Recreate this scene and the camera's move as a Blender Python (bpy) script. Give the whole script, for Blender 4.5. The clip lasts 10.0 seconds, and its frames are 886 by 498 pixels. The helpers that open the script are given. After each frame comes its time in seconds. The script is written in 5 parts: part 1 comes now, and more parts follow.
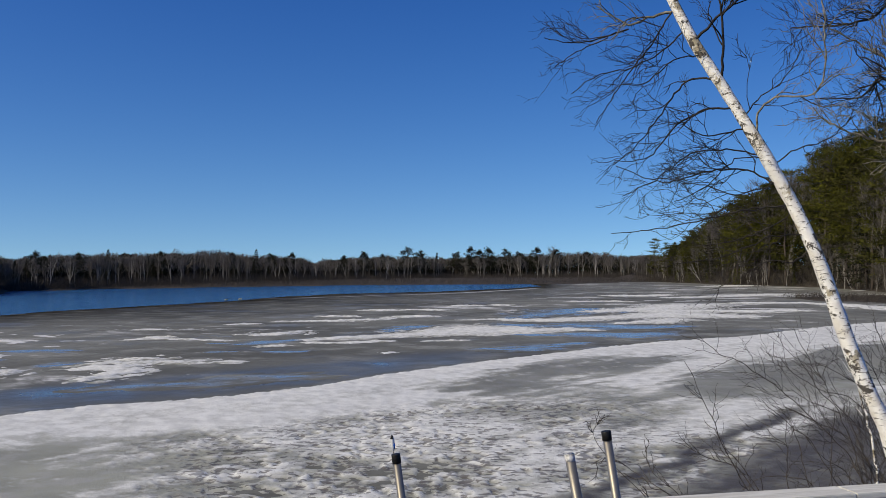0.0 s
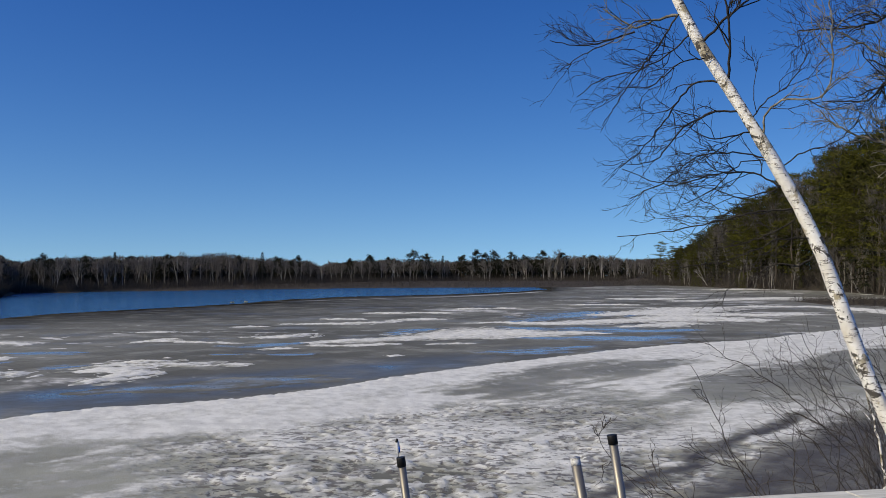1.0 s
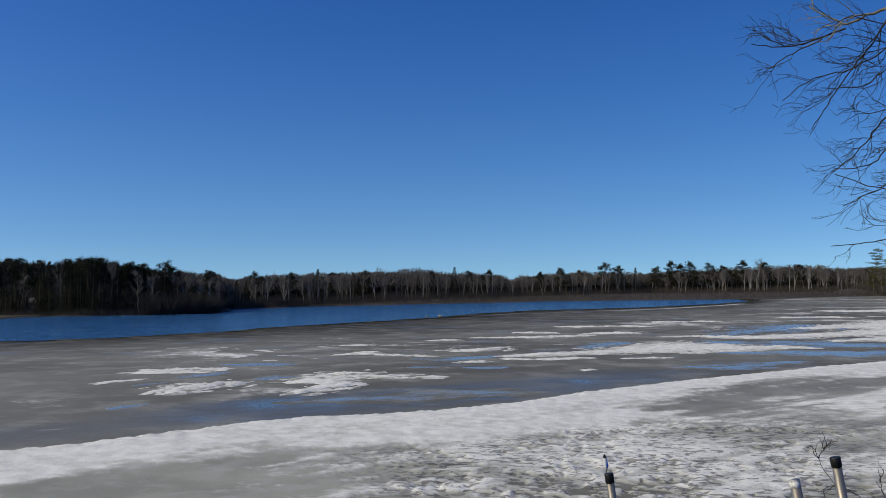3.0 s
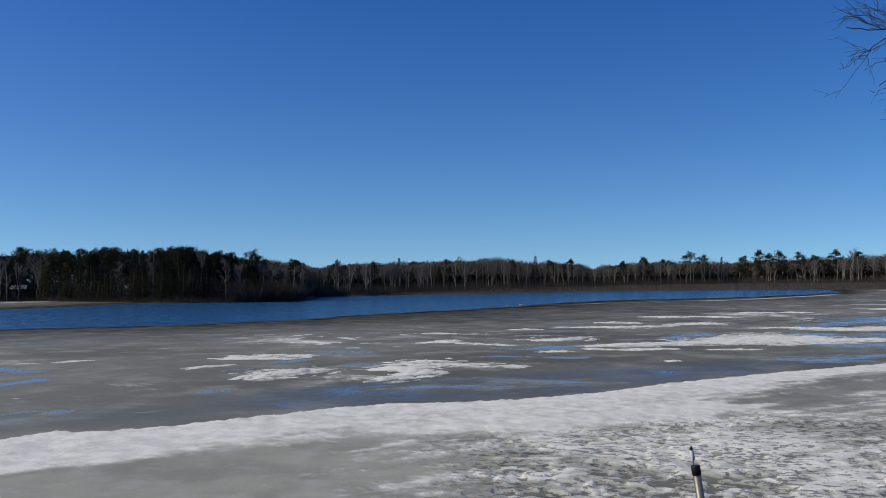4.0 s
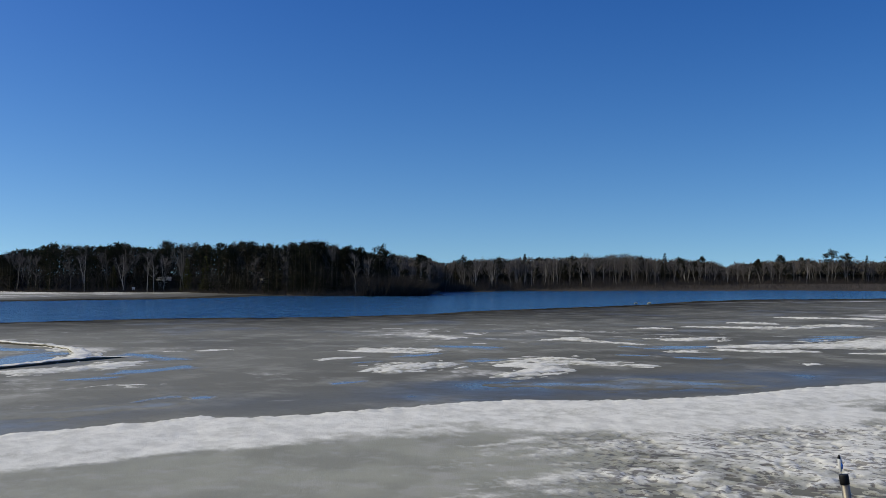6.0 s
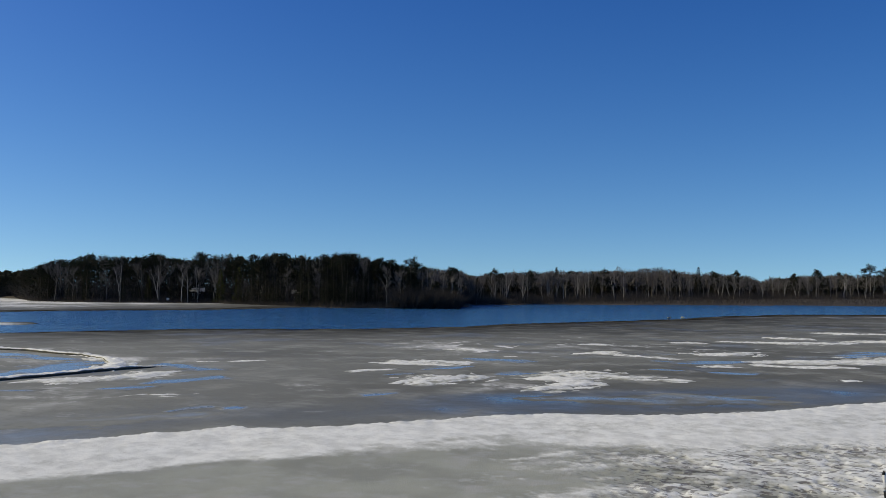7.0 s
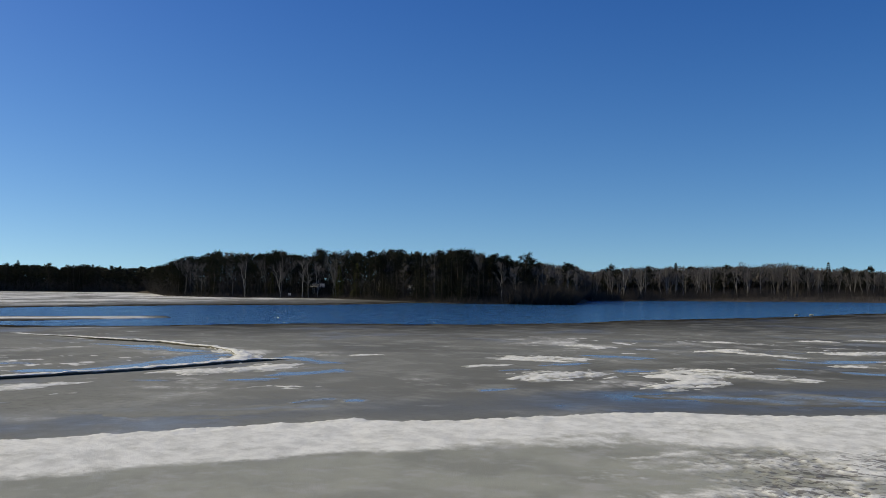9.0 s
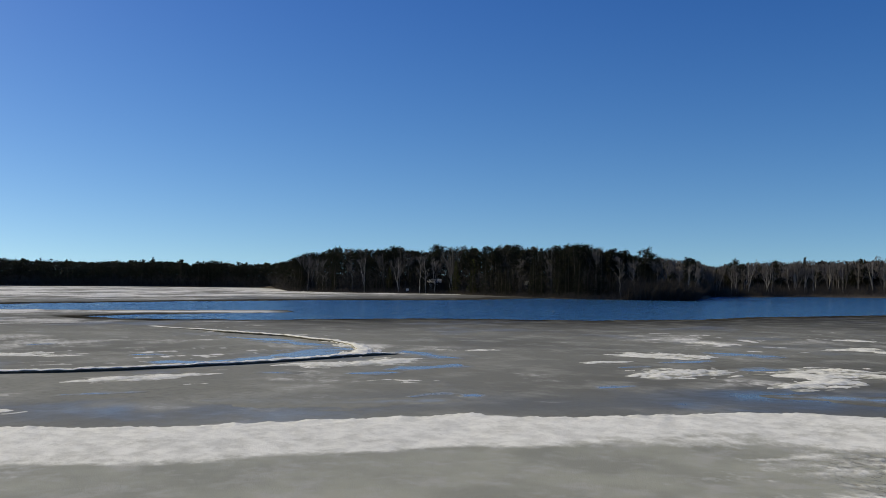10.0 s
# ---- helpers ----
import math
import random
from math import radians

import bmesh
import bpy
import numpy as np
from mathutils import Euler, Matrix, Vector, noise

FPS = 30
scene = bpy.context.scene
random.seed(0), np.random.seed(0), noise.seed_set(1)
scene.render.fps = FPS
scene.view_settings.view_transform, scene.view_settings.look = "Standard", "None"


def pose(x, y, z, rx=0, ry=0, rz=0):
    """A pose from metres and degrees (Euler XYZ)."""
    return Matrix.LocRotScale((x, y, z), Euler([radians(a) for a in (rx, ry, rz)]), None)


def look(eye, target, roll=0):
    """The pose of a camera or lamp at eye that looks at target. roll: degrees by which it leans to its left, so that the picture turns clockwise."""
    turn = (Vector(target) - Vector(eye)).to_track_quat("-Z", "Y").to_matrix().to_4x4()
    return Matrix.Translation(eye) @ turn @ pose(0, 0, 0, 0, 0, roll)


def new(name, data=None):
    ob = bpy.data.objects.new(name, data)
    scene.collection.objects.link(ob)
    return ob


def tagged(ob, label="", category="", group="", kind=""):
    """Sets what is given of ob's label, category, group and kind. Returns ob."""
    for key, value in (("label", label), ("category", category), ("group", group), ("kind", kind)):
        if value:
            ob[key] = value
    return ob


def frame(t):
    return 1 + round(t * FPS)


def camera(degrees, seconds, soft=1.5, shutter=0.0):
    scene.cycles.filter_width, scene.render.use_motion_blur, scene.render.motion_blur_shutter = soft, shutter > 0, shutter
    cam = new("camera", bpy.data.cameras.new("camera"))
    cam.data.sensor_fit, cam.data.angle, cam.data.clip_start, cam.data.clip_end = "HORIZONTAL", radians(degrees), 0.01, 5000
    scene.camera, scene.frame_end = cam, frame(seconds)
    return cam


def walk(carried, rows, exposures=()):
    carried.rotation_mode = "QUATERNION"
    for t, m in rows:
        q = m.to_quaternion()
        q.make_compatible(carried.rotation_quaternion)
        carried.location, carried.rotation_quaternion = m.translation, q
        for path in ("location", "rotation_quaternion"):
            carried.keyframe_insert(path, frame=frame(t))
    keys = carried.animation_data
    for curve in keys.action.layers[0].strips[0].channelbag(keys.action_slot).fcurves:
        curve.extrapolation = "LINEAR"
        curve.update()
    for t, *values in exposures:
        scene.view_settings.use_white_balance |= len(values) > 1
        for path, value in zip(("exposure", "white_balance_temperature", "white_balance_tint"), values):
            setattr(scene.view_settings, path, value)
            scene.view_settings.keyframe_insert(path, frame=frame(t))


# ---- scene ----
cam = camera(53.42, 10.0, soft=0.45)
# seconds, place in metres, yaw to the left, pitch up, roll
PATH = [
    (0, 0.001, 0.002, 3.989, 0.00, 1.56, -0.25),
    (0.3, -0.001, 0.000, 3.990, 0.60, 1.54, -0.07),
    (0.5, -0.003, -0.001, 3.991, 0.67, 1.44, -0.22),
    (0.8, 0.001, 0.007, 3.989, 0.43, 1.55, -0.31),
    (1, 0.003, 0.012, 3.988, 0.38, 1.76, -0.16),
    (1.2, -0.002, 0.007, 3.992, 0.49, 2.05, -0.23),
    (1.3, -0.005, 0.004, 3.994, 0.99, 2.20, -0.26),
    (1.5, -0.010, -0.001, 3.998, 1.53, 2.77, -0.32),
    (1.7, -0.015, -0.010, 3.998, 2.58, 3.11, -0.45),
    (1.8, -0.018, -0.014, 3.999, 3.07, 3.19, -0.52),
    (2, -0.023, -0.023, 3.999, 4.43, 3.45, -0.54),
    (2.2, -0.027, -0.029, 4.000, 5.28, 3.43, -0.41),
    (2.3, -0.030, -0.032, 4.000, 5.80, 3.29, -0.32),
    (2.5, -0.034, -0.038, 4.001, 7.55, 2.68, -0.48),
    (2.7, -0.041, -0.047, 4.001, 9.67, 3.01, -0.69),
    (2.8, -0.044, -0.052, 4.001, 10.53, 2.87, -0.73),
    (3, -0.051, -0.061, 4.001, 12.70, 2.73, -0.75),
    (3.2, -0.052, -0.073, 4.003, 14.40, 2.44, -0.58),
    (4.3, -0.060, -0.140, 4.011, 19.25, 1.81, -0.36),
    (4.5, -0.061, -0.152, 4.013, 20.24, 1.51, -0.14),
    (4.7, -0.065, -0.181, 4.018, 20.79, 1.55, -0.12),
    (5, -0.071, -0.224, 4.025, 22.26, 1.56, 0.13),
    (5.3, -0.075, -0.211, 4.023, 23.98, 1.57, 0.16),
    (5.5, -0.078, -0.203, 4.021, 24.73, 1.51, 0.12),
    (5.7, -0.081, -0.219, 4.025, 25.03, 1.54, 0.25),
    (6, -0.085, -0.243, 4.030, 26.10, 1.83, 0.12),
    (6.2, -0.089, -0.242, 4.027, 26.97, 1.93, 0.22),
    (7.3, -0.114, -0.233, 4.007, 28.26, 2.76, 0.58),
    (7.5, -0.118, -0.232, 4.004, 28.68, 2.75, 0.58),
    (7.7, -0.131, -0.234, 4.002, 30.01, 2.76, 0.55),
    (7.8, -0.137, -0.236, 4.000, 30.47, 2.14, 0.69),
    (8, -0.150, -0.238, 3.998, 31.36, 1.73, 0.69),
    (8.2, -0.154, -0.240, 4.000, 32.39, 1.54, 0.43),
    (8.5, -0.159, -0.242, 4.004, 33.55, 1.89, 0.42),
    (8.7, -0.161, -0.254, 4.004, 34.68, 2.30, 0.36),
    (9, -0.163, -0.272, 4.003, 35.59, 2.31, 0.58),
    (9.2, -0.171, -0.282, 4.000, 36.28, 2.35, 0.51),
    (9.5, -0.183, -0.297, 3.995, 37.87, 1.93, 0.50),
    (9.7, -0.180, -0.299, 3.999, 40.89, 2.29, 0.52),
    (9.8, -0.179, -0.299, 4.002, 41.76, 2.14, 0.54),
    (10, -0.176, -0.301, 4.006, 43.13, 1.94, 0.56),
]
EXPOSURES = [(0.0, -0.05, 7700, 3), (4.5, -0.07, 7600, -1), (10.0, -0.05, 8500, -2)]
walk(cam, [(t, pose(x, y, z, 90 + pitch, 0, yaw) @ pose(0, 0, 0, 0, 0, roll)) for t, x, y, z, yaw, pitch, roll in PATH], EXPOSURES)

# ---- light ----
SUN_YAW, SUN_HEIGHT = 117.0, 34.0
world = bpy.data.worlds.new("sky")
scene.world = world
world.use_nodes = True
wn = world.node_tree.nodes
wl = world.node_tree.links
sky = wn.new("ShaderNodeTexSky")
sky.sky_type = "NISHITA"
sky.sun_disc = False
sky.sun_elevation = radians(SUN_HEIGHT)
sky.sun_rotation = radians(360 - SUN_YAW)
sky.altitude = 800
sky.air_density = 1.0
sky.dust_density = 0.8
sky.ozone_density = 3.0
coord = wn.new("ShaderNodeTexCoord")
split = wn.new("ShaderNodeSeparateXYZ")
lift = wn.new("ShaderNodeMapRange")
for key, v in (("From Min", 0.0), ("From Max", 0.5), ("To Min", 0.10), ("To Max", 0.635)):
    lift.inputs[key].default_value = v
join = wn.new("ShaderNodeCombineXYZ")
wl.new(coord.outputs["Generated"], split.inputs[0])
wl.new(split.outputs["Z"], lift.inputs["Value"])
wl.new(split.outputs["X"], join.inputs["X"])
wl.new(split.outputs["Y"], join.inputs["Y"])
wl.new(lift.outputs[0], join.inputs["Z"])
wl.new(join.outputs[0], sky.inputs["Vector"])
tone = wn.new("ShaderNodeHueSaturation")
tone.inputs["Saturation"].default_value = 1.375
deepen = wn.new("ShaderNodeMapRange")
for key, v in (("From Min", 0.0), ("From Max", 0.32), ("To Min", 0.514), ("To Max", 0.5215)):
    deepen.inputs[key].default_value = v
wl.new(split.outputs["Z"], deepen.inputs["Value"])
wl.new(deepen.outputs[0], tone.inputs["Hue"])
wl.new(sky.outputs[0], tone.inputs["Color"])
wl.new(tone.outputs[0], wn["Background"].inputs["Color"])
wn["Background"].inputs["Strength"].default_value = 0.153
sun = new("sun", bpy.data.lights.new("sun", "SUN"))
sun.data.energy = 3.6
sun.data.angle = radians(0.53)
sun.data.color = (1.0, 0.90, 0.735)
syaw, sel = radians(SUN_YAW), radians(SUN_HEIGHT)
sun.matrix_world = look((-300 * math.sin(syaw) * math.cos(sel), 300 * math.cos(syaw) * math.cos(sel), 300 * math.sin(sel)), (0, 0, 0))


# ---- materials ----
class Nodes:
    """A small writer of node materials."""

    def __init__(self, name):
        self.mat = bpy.data.materials.new(name)
        self.mat.use_nodes = True
        self.n, self.l = self.mat.node_tree.nodes, self.mat.node_tree.links
        self.bsdf = self.n["Principled BSDF"]
        self.coord = self.n.new("ShaderNodeTexCoord")

    def link(self, a, b):
        self.l.new(a, b)

    def value(self, socket, v):
        if isinstance(v, (int, float)):
            socket.default_value = v
        elif isinstance(v, tuple):
            socket.default_value = (*v, 1.0)[:4]
        else:
            self.link(v, socket)

    def place(self, scale=(1, 1, 1), space="Object"):
        m = self.n.new("ShaderNodeMapping")
        m.inputs["Scale"].default_value = scale
        self.link(self.coord.outputs[space], m.inputs["Vector"])
        return m.outputs[0]

    def noise(self, scale, detail=4.0, rough=0.55, at=None, distort=0.0):
        t = self.n.new("ShaderNodeTexNoise")
        t.inputs["Scale"].default_value = scale
        t.inputs["Detail"].default_value = detail
        t.inputs["Roughness"].default_value = rough
        t.inputs["Distortion"].default_value = distort
        self.link(at if at is not None else self.coord.outputs["Object"], t.inputs["Vector"])
        return t.outputs["Fac"]

    def ramp(self, fac, lo, hi, a=0.0, b=1.0):
        r = self.n.new("ShaderNodeMapRange")
        r.interpolation_type = "SMOOTHSTEP"
        for k, v in (("From Min", lo), ("From Max", hi), ("To Min", a), ("To Max", b)):
            r.inputs[k].default_value = v
        self.link(fac, r.inputs["Value"])
        return r.outputs[0]

    def mix(self, fac, a, b):
        m = self.n.new("ShaderNodeMix")
        m.data_type = "RGBA"
        self.value(m.inputs[0], fac)
        self.value(m.inputs[6], a)
        self.value(m.inputs[7], b)
        return m.outputs[2]

    def math(self, op, a, b=0.0):
        m = self.n.new("ShaderNodeMath")
        m.operation = op
        self.value(m.inputs[0], a)
        self.value(m.inputs[1], b)
        return m.outputs[0]

    def attr(self, name):
        a = self.n.new("ShaderNodeAttribute")
        a.attribute_name = name
        return a.outputs["Fac"]

    def chance(self):
        return self.n.new("ShaderNodeObjectInfo").outputs["Random"]

    def island(self):
        return self.n.new("ShaderNodeNewGeometry").outputs["Random Per Island"]

    def bump(self, height, strength, distance):
        b = self.n.new("ShaderNodeBump")
        b.inputs["Strength"].default_value = strength
        b.inputs["Distance"].default_value = distance
        self.link(height, b.inputs["Height"])
        self.link(b.outputs[0], self.bsdf.inputs["Normal"])

    def done(self, color, rough=0.8, metal=0.0, spec=0.5):
        self.value(self.bsdf.inputs["Base Color"], color)
        self.value(self.bsdf.inputs["Roughness"], rough)
        self.value(self.bsdf.inputs["Metallic"], metal)
        self.value(self.bsdf.inputs["Specular IOR Level"], spec)
        return self.mat


def two_tone(name, a, b, scale, rough=0.85, metal=0.0, bump=0.0, depth=0.01, stretch=(1, 1, 1), spec=0.4, vary=0.0):
    m = Nodes(name)
    at = m.place(stretch)
    f = m.ramp(m.noise(scale, 5.0, 0.6, at), 0.3, 0.7)
    fine = m.noise(scale * 7, 3.0, 0.6, at)
    col = m.mix(m.math("MULTIPLY", fine, 0.5), m.mix(f, a, b), tuple(0.5 * v for v in a))
    if vary:
        col = m.mix(m.math("MULTIPLY", m.chance(), vary), col, tuple(0.3 * v for v in a))
    if bump:
        m.bump(m.math("ADD", fine, f), bump, depth)
    return m.done(col, rough, metal, spec)


def snow_material():
    """Old granular snow: white where deep, grey slush where the stored depth is small."""
    m = Nodes("old_snow")
    deep = m.attr("deep")
    big, mid, fine = m.noise(0.35, 4.0), m.noise(2.2, 5.0, 0.6), m.noise(16.0, 4.0, 0.65)
    fade = m.math("ADD", deep, m.math("MULTIPLY", m.math("SUBTRACT", mid, 0.5), 0.55))
    fade = m.math("ADD", fade, m.math("MULTIPLY", m.math("SUBTRACT", fine, 0.5), 0.5))
    cover = m.ramp(fade, 0.15, 0.85)
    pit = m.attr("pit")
    # Pits coloured dark inside: dirty floors, plus the hollows' shade put into the colour.
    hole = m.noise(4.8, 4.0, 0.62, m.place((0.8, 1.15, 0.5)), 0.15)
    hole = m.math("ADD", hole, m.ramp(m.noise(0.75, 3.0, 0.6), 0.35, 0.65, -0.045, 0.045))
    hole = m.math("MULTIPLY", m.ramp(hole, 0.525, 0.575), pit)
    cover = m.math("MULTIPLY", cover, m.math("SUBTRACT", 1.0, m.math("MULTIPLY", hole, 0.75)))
    slush = m.mix(m.ramp(big, 0.35, 0.65), (0.258, 0.258, 0.202), (0.355, 0.355, 0.282))
    slush = m.mix(m.ramp(m.noise(1.1, 5.0, 0.65), 0.45, 0.7, 0.0, 0.6), slush, (0.42, 0.41, 0.375))
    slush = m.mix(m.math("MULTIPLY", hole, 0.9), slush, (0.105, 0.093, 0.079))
    # Darkens wet slush to brown; also carries shade that is put into the colour.
    soak_shade = m.math("MULTIPLY", m.attr("soak_shade"), m.ramp(m.noise(1.6, 5.0, 0.65), 0.2, 0.55, 0.55, 1.0))
    slush = m.mix(soak_shade, slush, (0.066, 0.056, 0.045))
    white = m.mix(m.ramp(mid, 0.3, 0.7), (0.60, 0.604, 0.565), (0.79, 0.792, 0.745))
    dirty = m.mix(m.ramp(m.noise(5.0, 5.0, 0.7), 0.58, 0.75, 0.0, 0.45), white, (0.33, 0.30, 0.26))
    grain = m.noise(42.0, 3.0, 0.7)
    m.bump(m.math("SUBTRACT", m.math("ADD", m.math("MULTIPLY", mid, 0.35), m.math("ADD", fine, m.math("MULTIPLY", grain, 0.5))), m.math("MULTIPLY", hole, 1.8)), 0.34, 0.05)
    return m.done(m.mix(cover, slush, dirty), m.ramp(cover, 0.0, 1.0, 0.55, 0.85), 0.0, 0.25)


def bare_ice(m, at):
    big, mid, fine = m.noise(0.05, 5.0, 0.6, at), m.noise(0.33, 5.0, 0.6, at), m.noise(2.6, 5.0, 0.65, at)
    grey = m.mix(m.ramp(big, 0.35, 0.65), (0.097, 0.0965, 0.080), (0.198, 0.199, 0.168))
    grey = m.mix(m.ramp(mid, 0.46, 0.68, 0.0, 0.8), grey, (0.285, 0.288, 0.256))
    return m.mix(m.ramp(fine, 0.45, 0.7, 0.0, 0.6), grey, (0.095, 0.09, 0.08)), mid, fine


def ice_material():
    """Rotten grey lake ice with paler crusted spots, darker wet spots and a dark soaked rim."""
    m = Nodes("grey_ice")
    deep, rim = m.attr("deep"), m.attr("rim")
    grey, mid, fine = bare_ice(m, m.coord.outputs["Object"])
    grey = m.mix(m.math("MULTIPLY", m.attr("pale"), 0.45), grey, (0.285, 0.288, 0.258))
    f = m.math("ADD", deep, m.math("MULTIPLY", m.math("SUBTRACT", fine, 0.5), 0.6))
    f = m.math("ADD", f, m.math("MULTIPLY", m.math("SUBTRACT", mid, 0.5), 0.5))
    snow = m.mix(m.ramp(m.noise(1.3), 0.3, 0.7), (0.56, 0.56, 0.535), (0.74, 0.735, 0.705))
    col = m.mix(m.ramp(f, 0.30, 0.75), grey, snow)
    col = m.mix(m.math("MULTIPLY", rim, m.ramp(mid, 0.35, 0.65, 1.0, 0.7)), col, (0.018, 0.0165, 0.014))
    m.bump(m.math("ADD", m.math("MULTIPLY", mid, 2.0), fine), 0.4, 0.05)
    wet = m.ramp(m.noise(0.12, 4.0, 0.6), 0.52, 0.66)
    film = m.math("MULTIPLY", m.attr("film"), m.ramp(m.noise(0.5, 5.0, 0.6), 0.3, 0.6, 0.75, 1.0))
    col = m.mix(m.math("MULTIPLY", film, 0.7), col, (0.095, 0.098, 0.088))
    dry = m.math("SUBTRACT", 0.75, m.math("MULTIPLY", wet, 0.3))
    return m.done(col, m.math("SUBTRACT", dry, m.math("MULTIPLY", film, 0.34)), 0.0, m.math("ADD", m.math("MULTIPLY", m.math("SUBTRACT", 1.0, rim), 0.12), m.math("MULTIPLY", film, 0.18)))


def pool_material():
    m = Nodes("meltwater")
    f = m.math("MULTIPLY", m.attr("deep"), m.ramp(m.noise(0.45, 6.0, 0.65), 0.3, 0.65, 0.4, 1.6))
    f = m.ramp(f, 0.02, 1.0)
    m.bump(m.noise(9.0, 2.0), 0.05, 0.01)
    ice = m.mix(m.math("MULTIPLY", m.attr("pale"), 0.45), bare_ice(m, m.n.new("ShaderNodeNewGeometry").outputs["Position"])[0], (0.285, 0.288, 0.258))
    return m.done(m.mix(f, ice, (0.20, 0.22, 0.22)), m.ramp(f, 0.0, 1.0, 0.7, 0.2), 0.0, m.ramp(f, 0.0, 1.0, 0.12, 0.36))


def water_material():
    m = Nodes("open_water")
    at = m.place((1, 1, 1))
    waves = m.math("ADD", m.math("MULTIPLY", m.noise(0.75, 3.0, 0.6, at), 2.6), m.math("MULTIPLY", m.noise(0.3, 4.0, 0.62, m.place((0.6, 1.3, 1))), 4.5))
    waves = m.math("ADD", waves, m.math("MULTIPLY", m.noise(0.16, 3.0, 0.6, at), 5.0))
    m.bump(waves, 1.0, 0.42)
    return m.done(m.mix(m.noise(0.03), (0.016, 0.082, 0.192), (0.024, 0.098, 0.222)), 0.16, 0.0, 0.5)


def ground_material():
    m = Nodes("forest_floor")
    f, g = m.noise(0.6, 5.0, 0.6), m.noise(9.0, 5.0, 0.7)
    col = m.mix(m.ramp(f, 0.35, 0.65), (0.036, 0.030, 0.024), (0.075, 0.063, 0.049))
    col = m.mix(m.ramp(g, 0.5, 0.75), col, (0.072, 0.061, 0.048))
    m.bump(g, 0.6, 0.04)
    return m.done(col, 0.95, 0.0, 0.2)


def birch_material(name="birch_bark", scale=1.0):
    """Bright papery bark: sparse crosswise dashes, dark scarred clusters and ochre lichen."""
    m = Nodes(name)
    dashes = m.noise(9.0 * scale, 4.0, 0.7, m.place((1.4, 1.4, 5.5)), 0.5)
    scars = m.noise(13.0 * scale, 5.0, 0.72, m.place((0.8, 0.8, 1.0)), 0.9)
    lichen = m.noise(5.0 * scale, 4.0, 0.7, m.place((1, 1, 0.7)))
    where = m.ramp(m.noise(3.4 * scale, 4.0, 0.6), 0.36, 0.64, -0.075, 0.085)
    col = m.mix(m.ramp(m.noise(13.0, 4.0), 0.3, 0.7), (0.76, 0.74, 0.70), (0.93, 0.92, 0.89))
    col = m.mix(m.ramp(m.noise(3.0, 3.0), 0.55, 0.75, 0.0, 0.5), col, (0.62, 0.56, 0.46))
    col = m.mix(m.ramp(m.math("ADD", lichen, where), 0.54, 0.62, 0.0, 0.75), col, (0.28, 0.22, 0.10))
    col = m.mix(m.ramp(dashes, 0.57, 0.63, 0.0, 0.85), col, (0.12, 0.10, 0.085))
    scars = m.math("ADD", scars, where)
    col = m.mix(m.ramp(scars, 0.56, 0.60, 0.0, 0.95), col, (0.05, 0.042, 0.036))
    m.bump(m.math("ADD", dashes, m.math("MULTIPLY", scars, 1.5)), 0.5, 0.012)
    return m.done(col, 0.7, 0.0, 0.3)


def needle_material(name, a, b, brown, dead=0.7, patch=0.55):
    m = Nodes(name)
    clump = m.ramp(m.noise(patch, 3.0, 0.6), 0.38, 0.62, 0.12, 1.0)
    col = m.mix(m.math("ADD", m.math("MULTIPLY", m.island(), 0.35), m.math("MULTIPLY", clump, 0.6)), a, b)
    col = m.mix(m.ramp(m.noise(0.35, 3.0), 0.45, 0.62, 0.0, dead), col, brown)
    col = m.mix(m.math("MULTIPLY", m.chance(), 0.45), col, tuple(0.4 * v for v in a))
    return m.done(col, 0.85, 0.0, 0.08)


def twig_material(name, a, b):
    m = Nodes(name)
    col = m.mix(m.island(), a, b)
    col = m.mix(m.math("MULTIPLY", m.chance(), 0.5), col, tuple(0.5 * v for v in a))
    return m.done(col, 0.9, 0.0, 0.08)


SNOW, ICE, POOL, WATER, GROUND = snow_material(), ice_material(), pool_material(), water_material(), ground_material()
BIRCH = birch_material()
FAR_BIRCH = two_tone("pale_bark", (0.32, 0.305, 0.285), (0.56, 0.54, 0.505), 1.5, vary=0.75)
GREY_BARK = two_tone("grey_bark", (0.115, 0.104, 0.094), (0.22, 0.205, 0.185), 2.0, bump=0.4, vary=0.5)
PINE_BARK = two_tone("pine_bark", (0.05, 0.04, 0.033), (0.105, 0.083, 0.068), 2.0, bump=0.4, stretch=(1, 1, 0.3))
DARK_TWIG = two_tone("dark_twig", (0.020, 0.017, 0.016), (0.046, 0.040, 0.036), 6.0, bump=0.3)
BUSH_TWIG = two_tone("bush_twig", (0.036, 0.030, 0.027), (0.115, 0.098, 0.084), 9.0, bump=0.3)
PALE_LIMB = two_tone("pale_limb", (0.10, 0.085, 0.06), (0.40, 0.37, 0.31), 14.0, bump=0.4)
CROWN_TWIG = twig_material("crown_twig", (0.085, 0.077, 0.073), (0.20, 0.184, 0.176))
BRUSH_TWIG = twig_material("brush_twig", (0.046, 0.041, 0.037), (0.100, 0.089, 0.080))
SPRUCE = needle_material("spruce_needle", (0.014, 0.017, 0.010), (0.032, 0.035, 0.018), (0.036, 0.031, 0.023))
CEDAR = needle_material("cedar_needle", (0.045, 0.050, 0.012), (0.10, 0.105, 0.022), (0.075, 0.065, 0.030))
PINE = needle_material("pine_needle", (0.016, 0.020, 0.007), (0.125, 0.125, 0.014), (0.066, 0.056, 0.038), 0.45, 0.28)


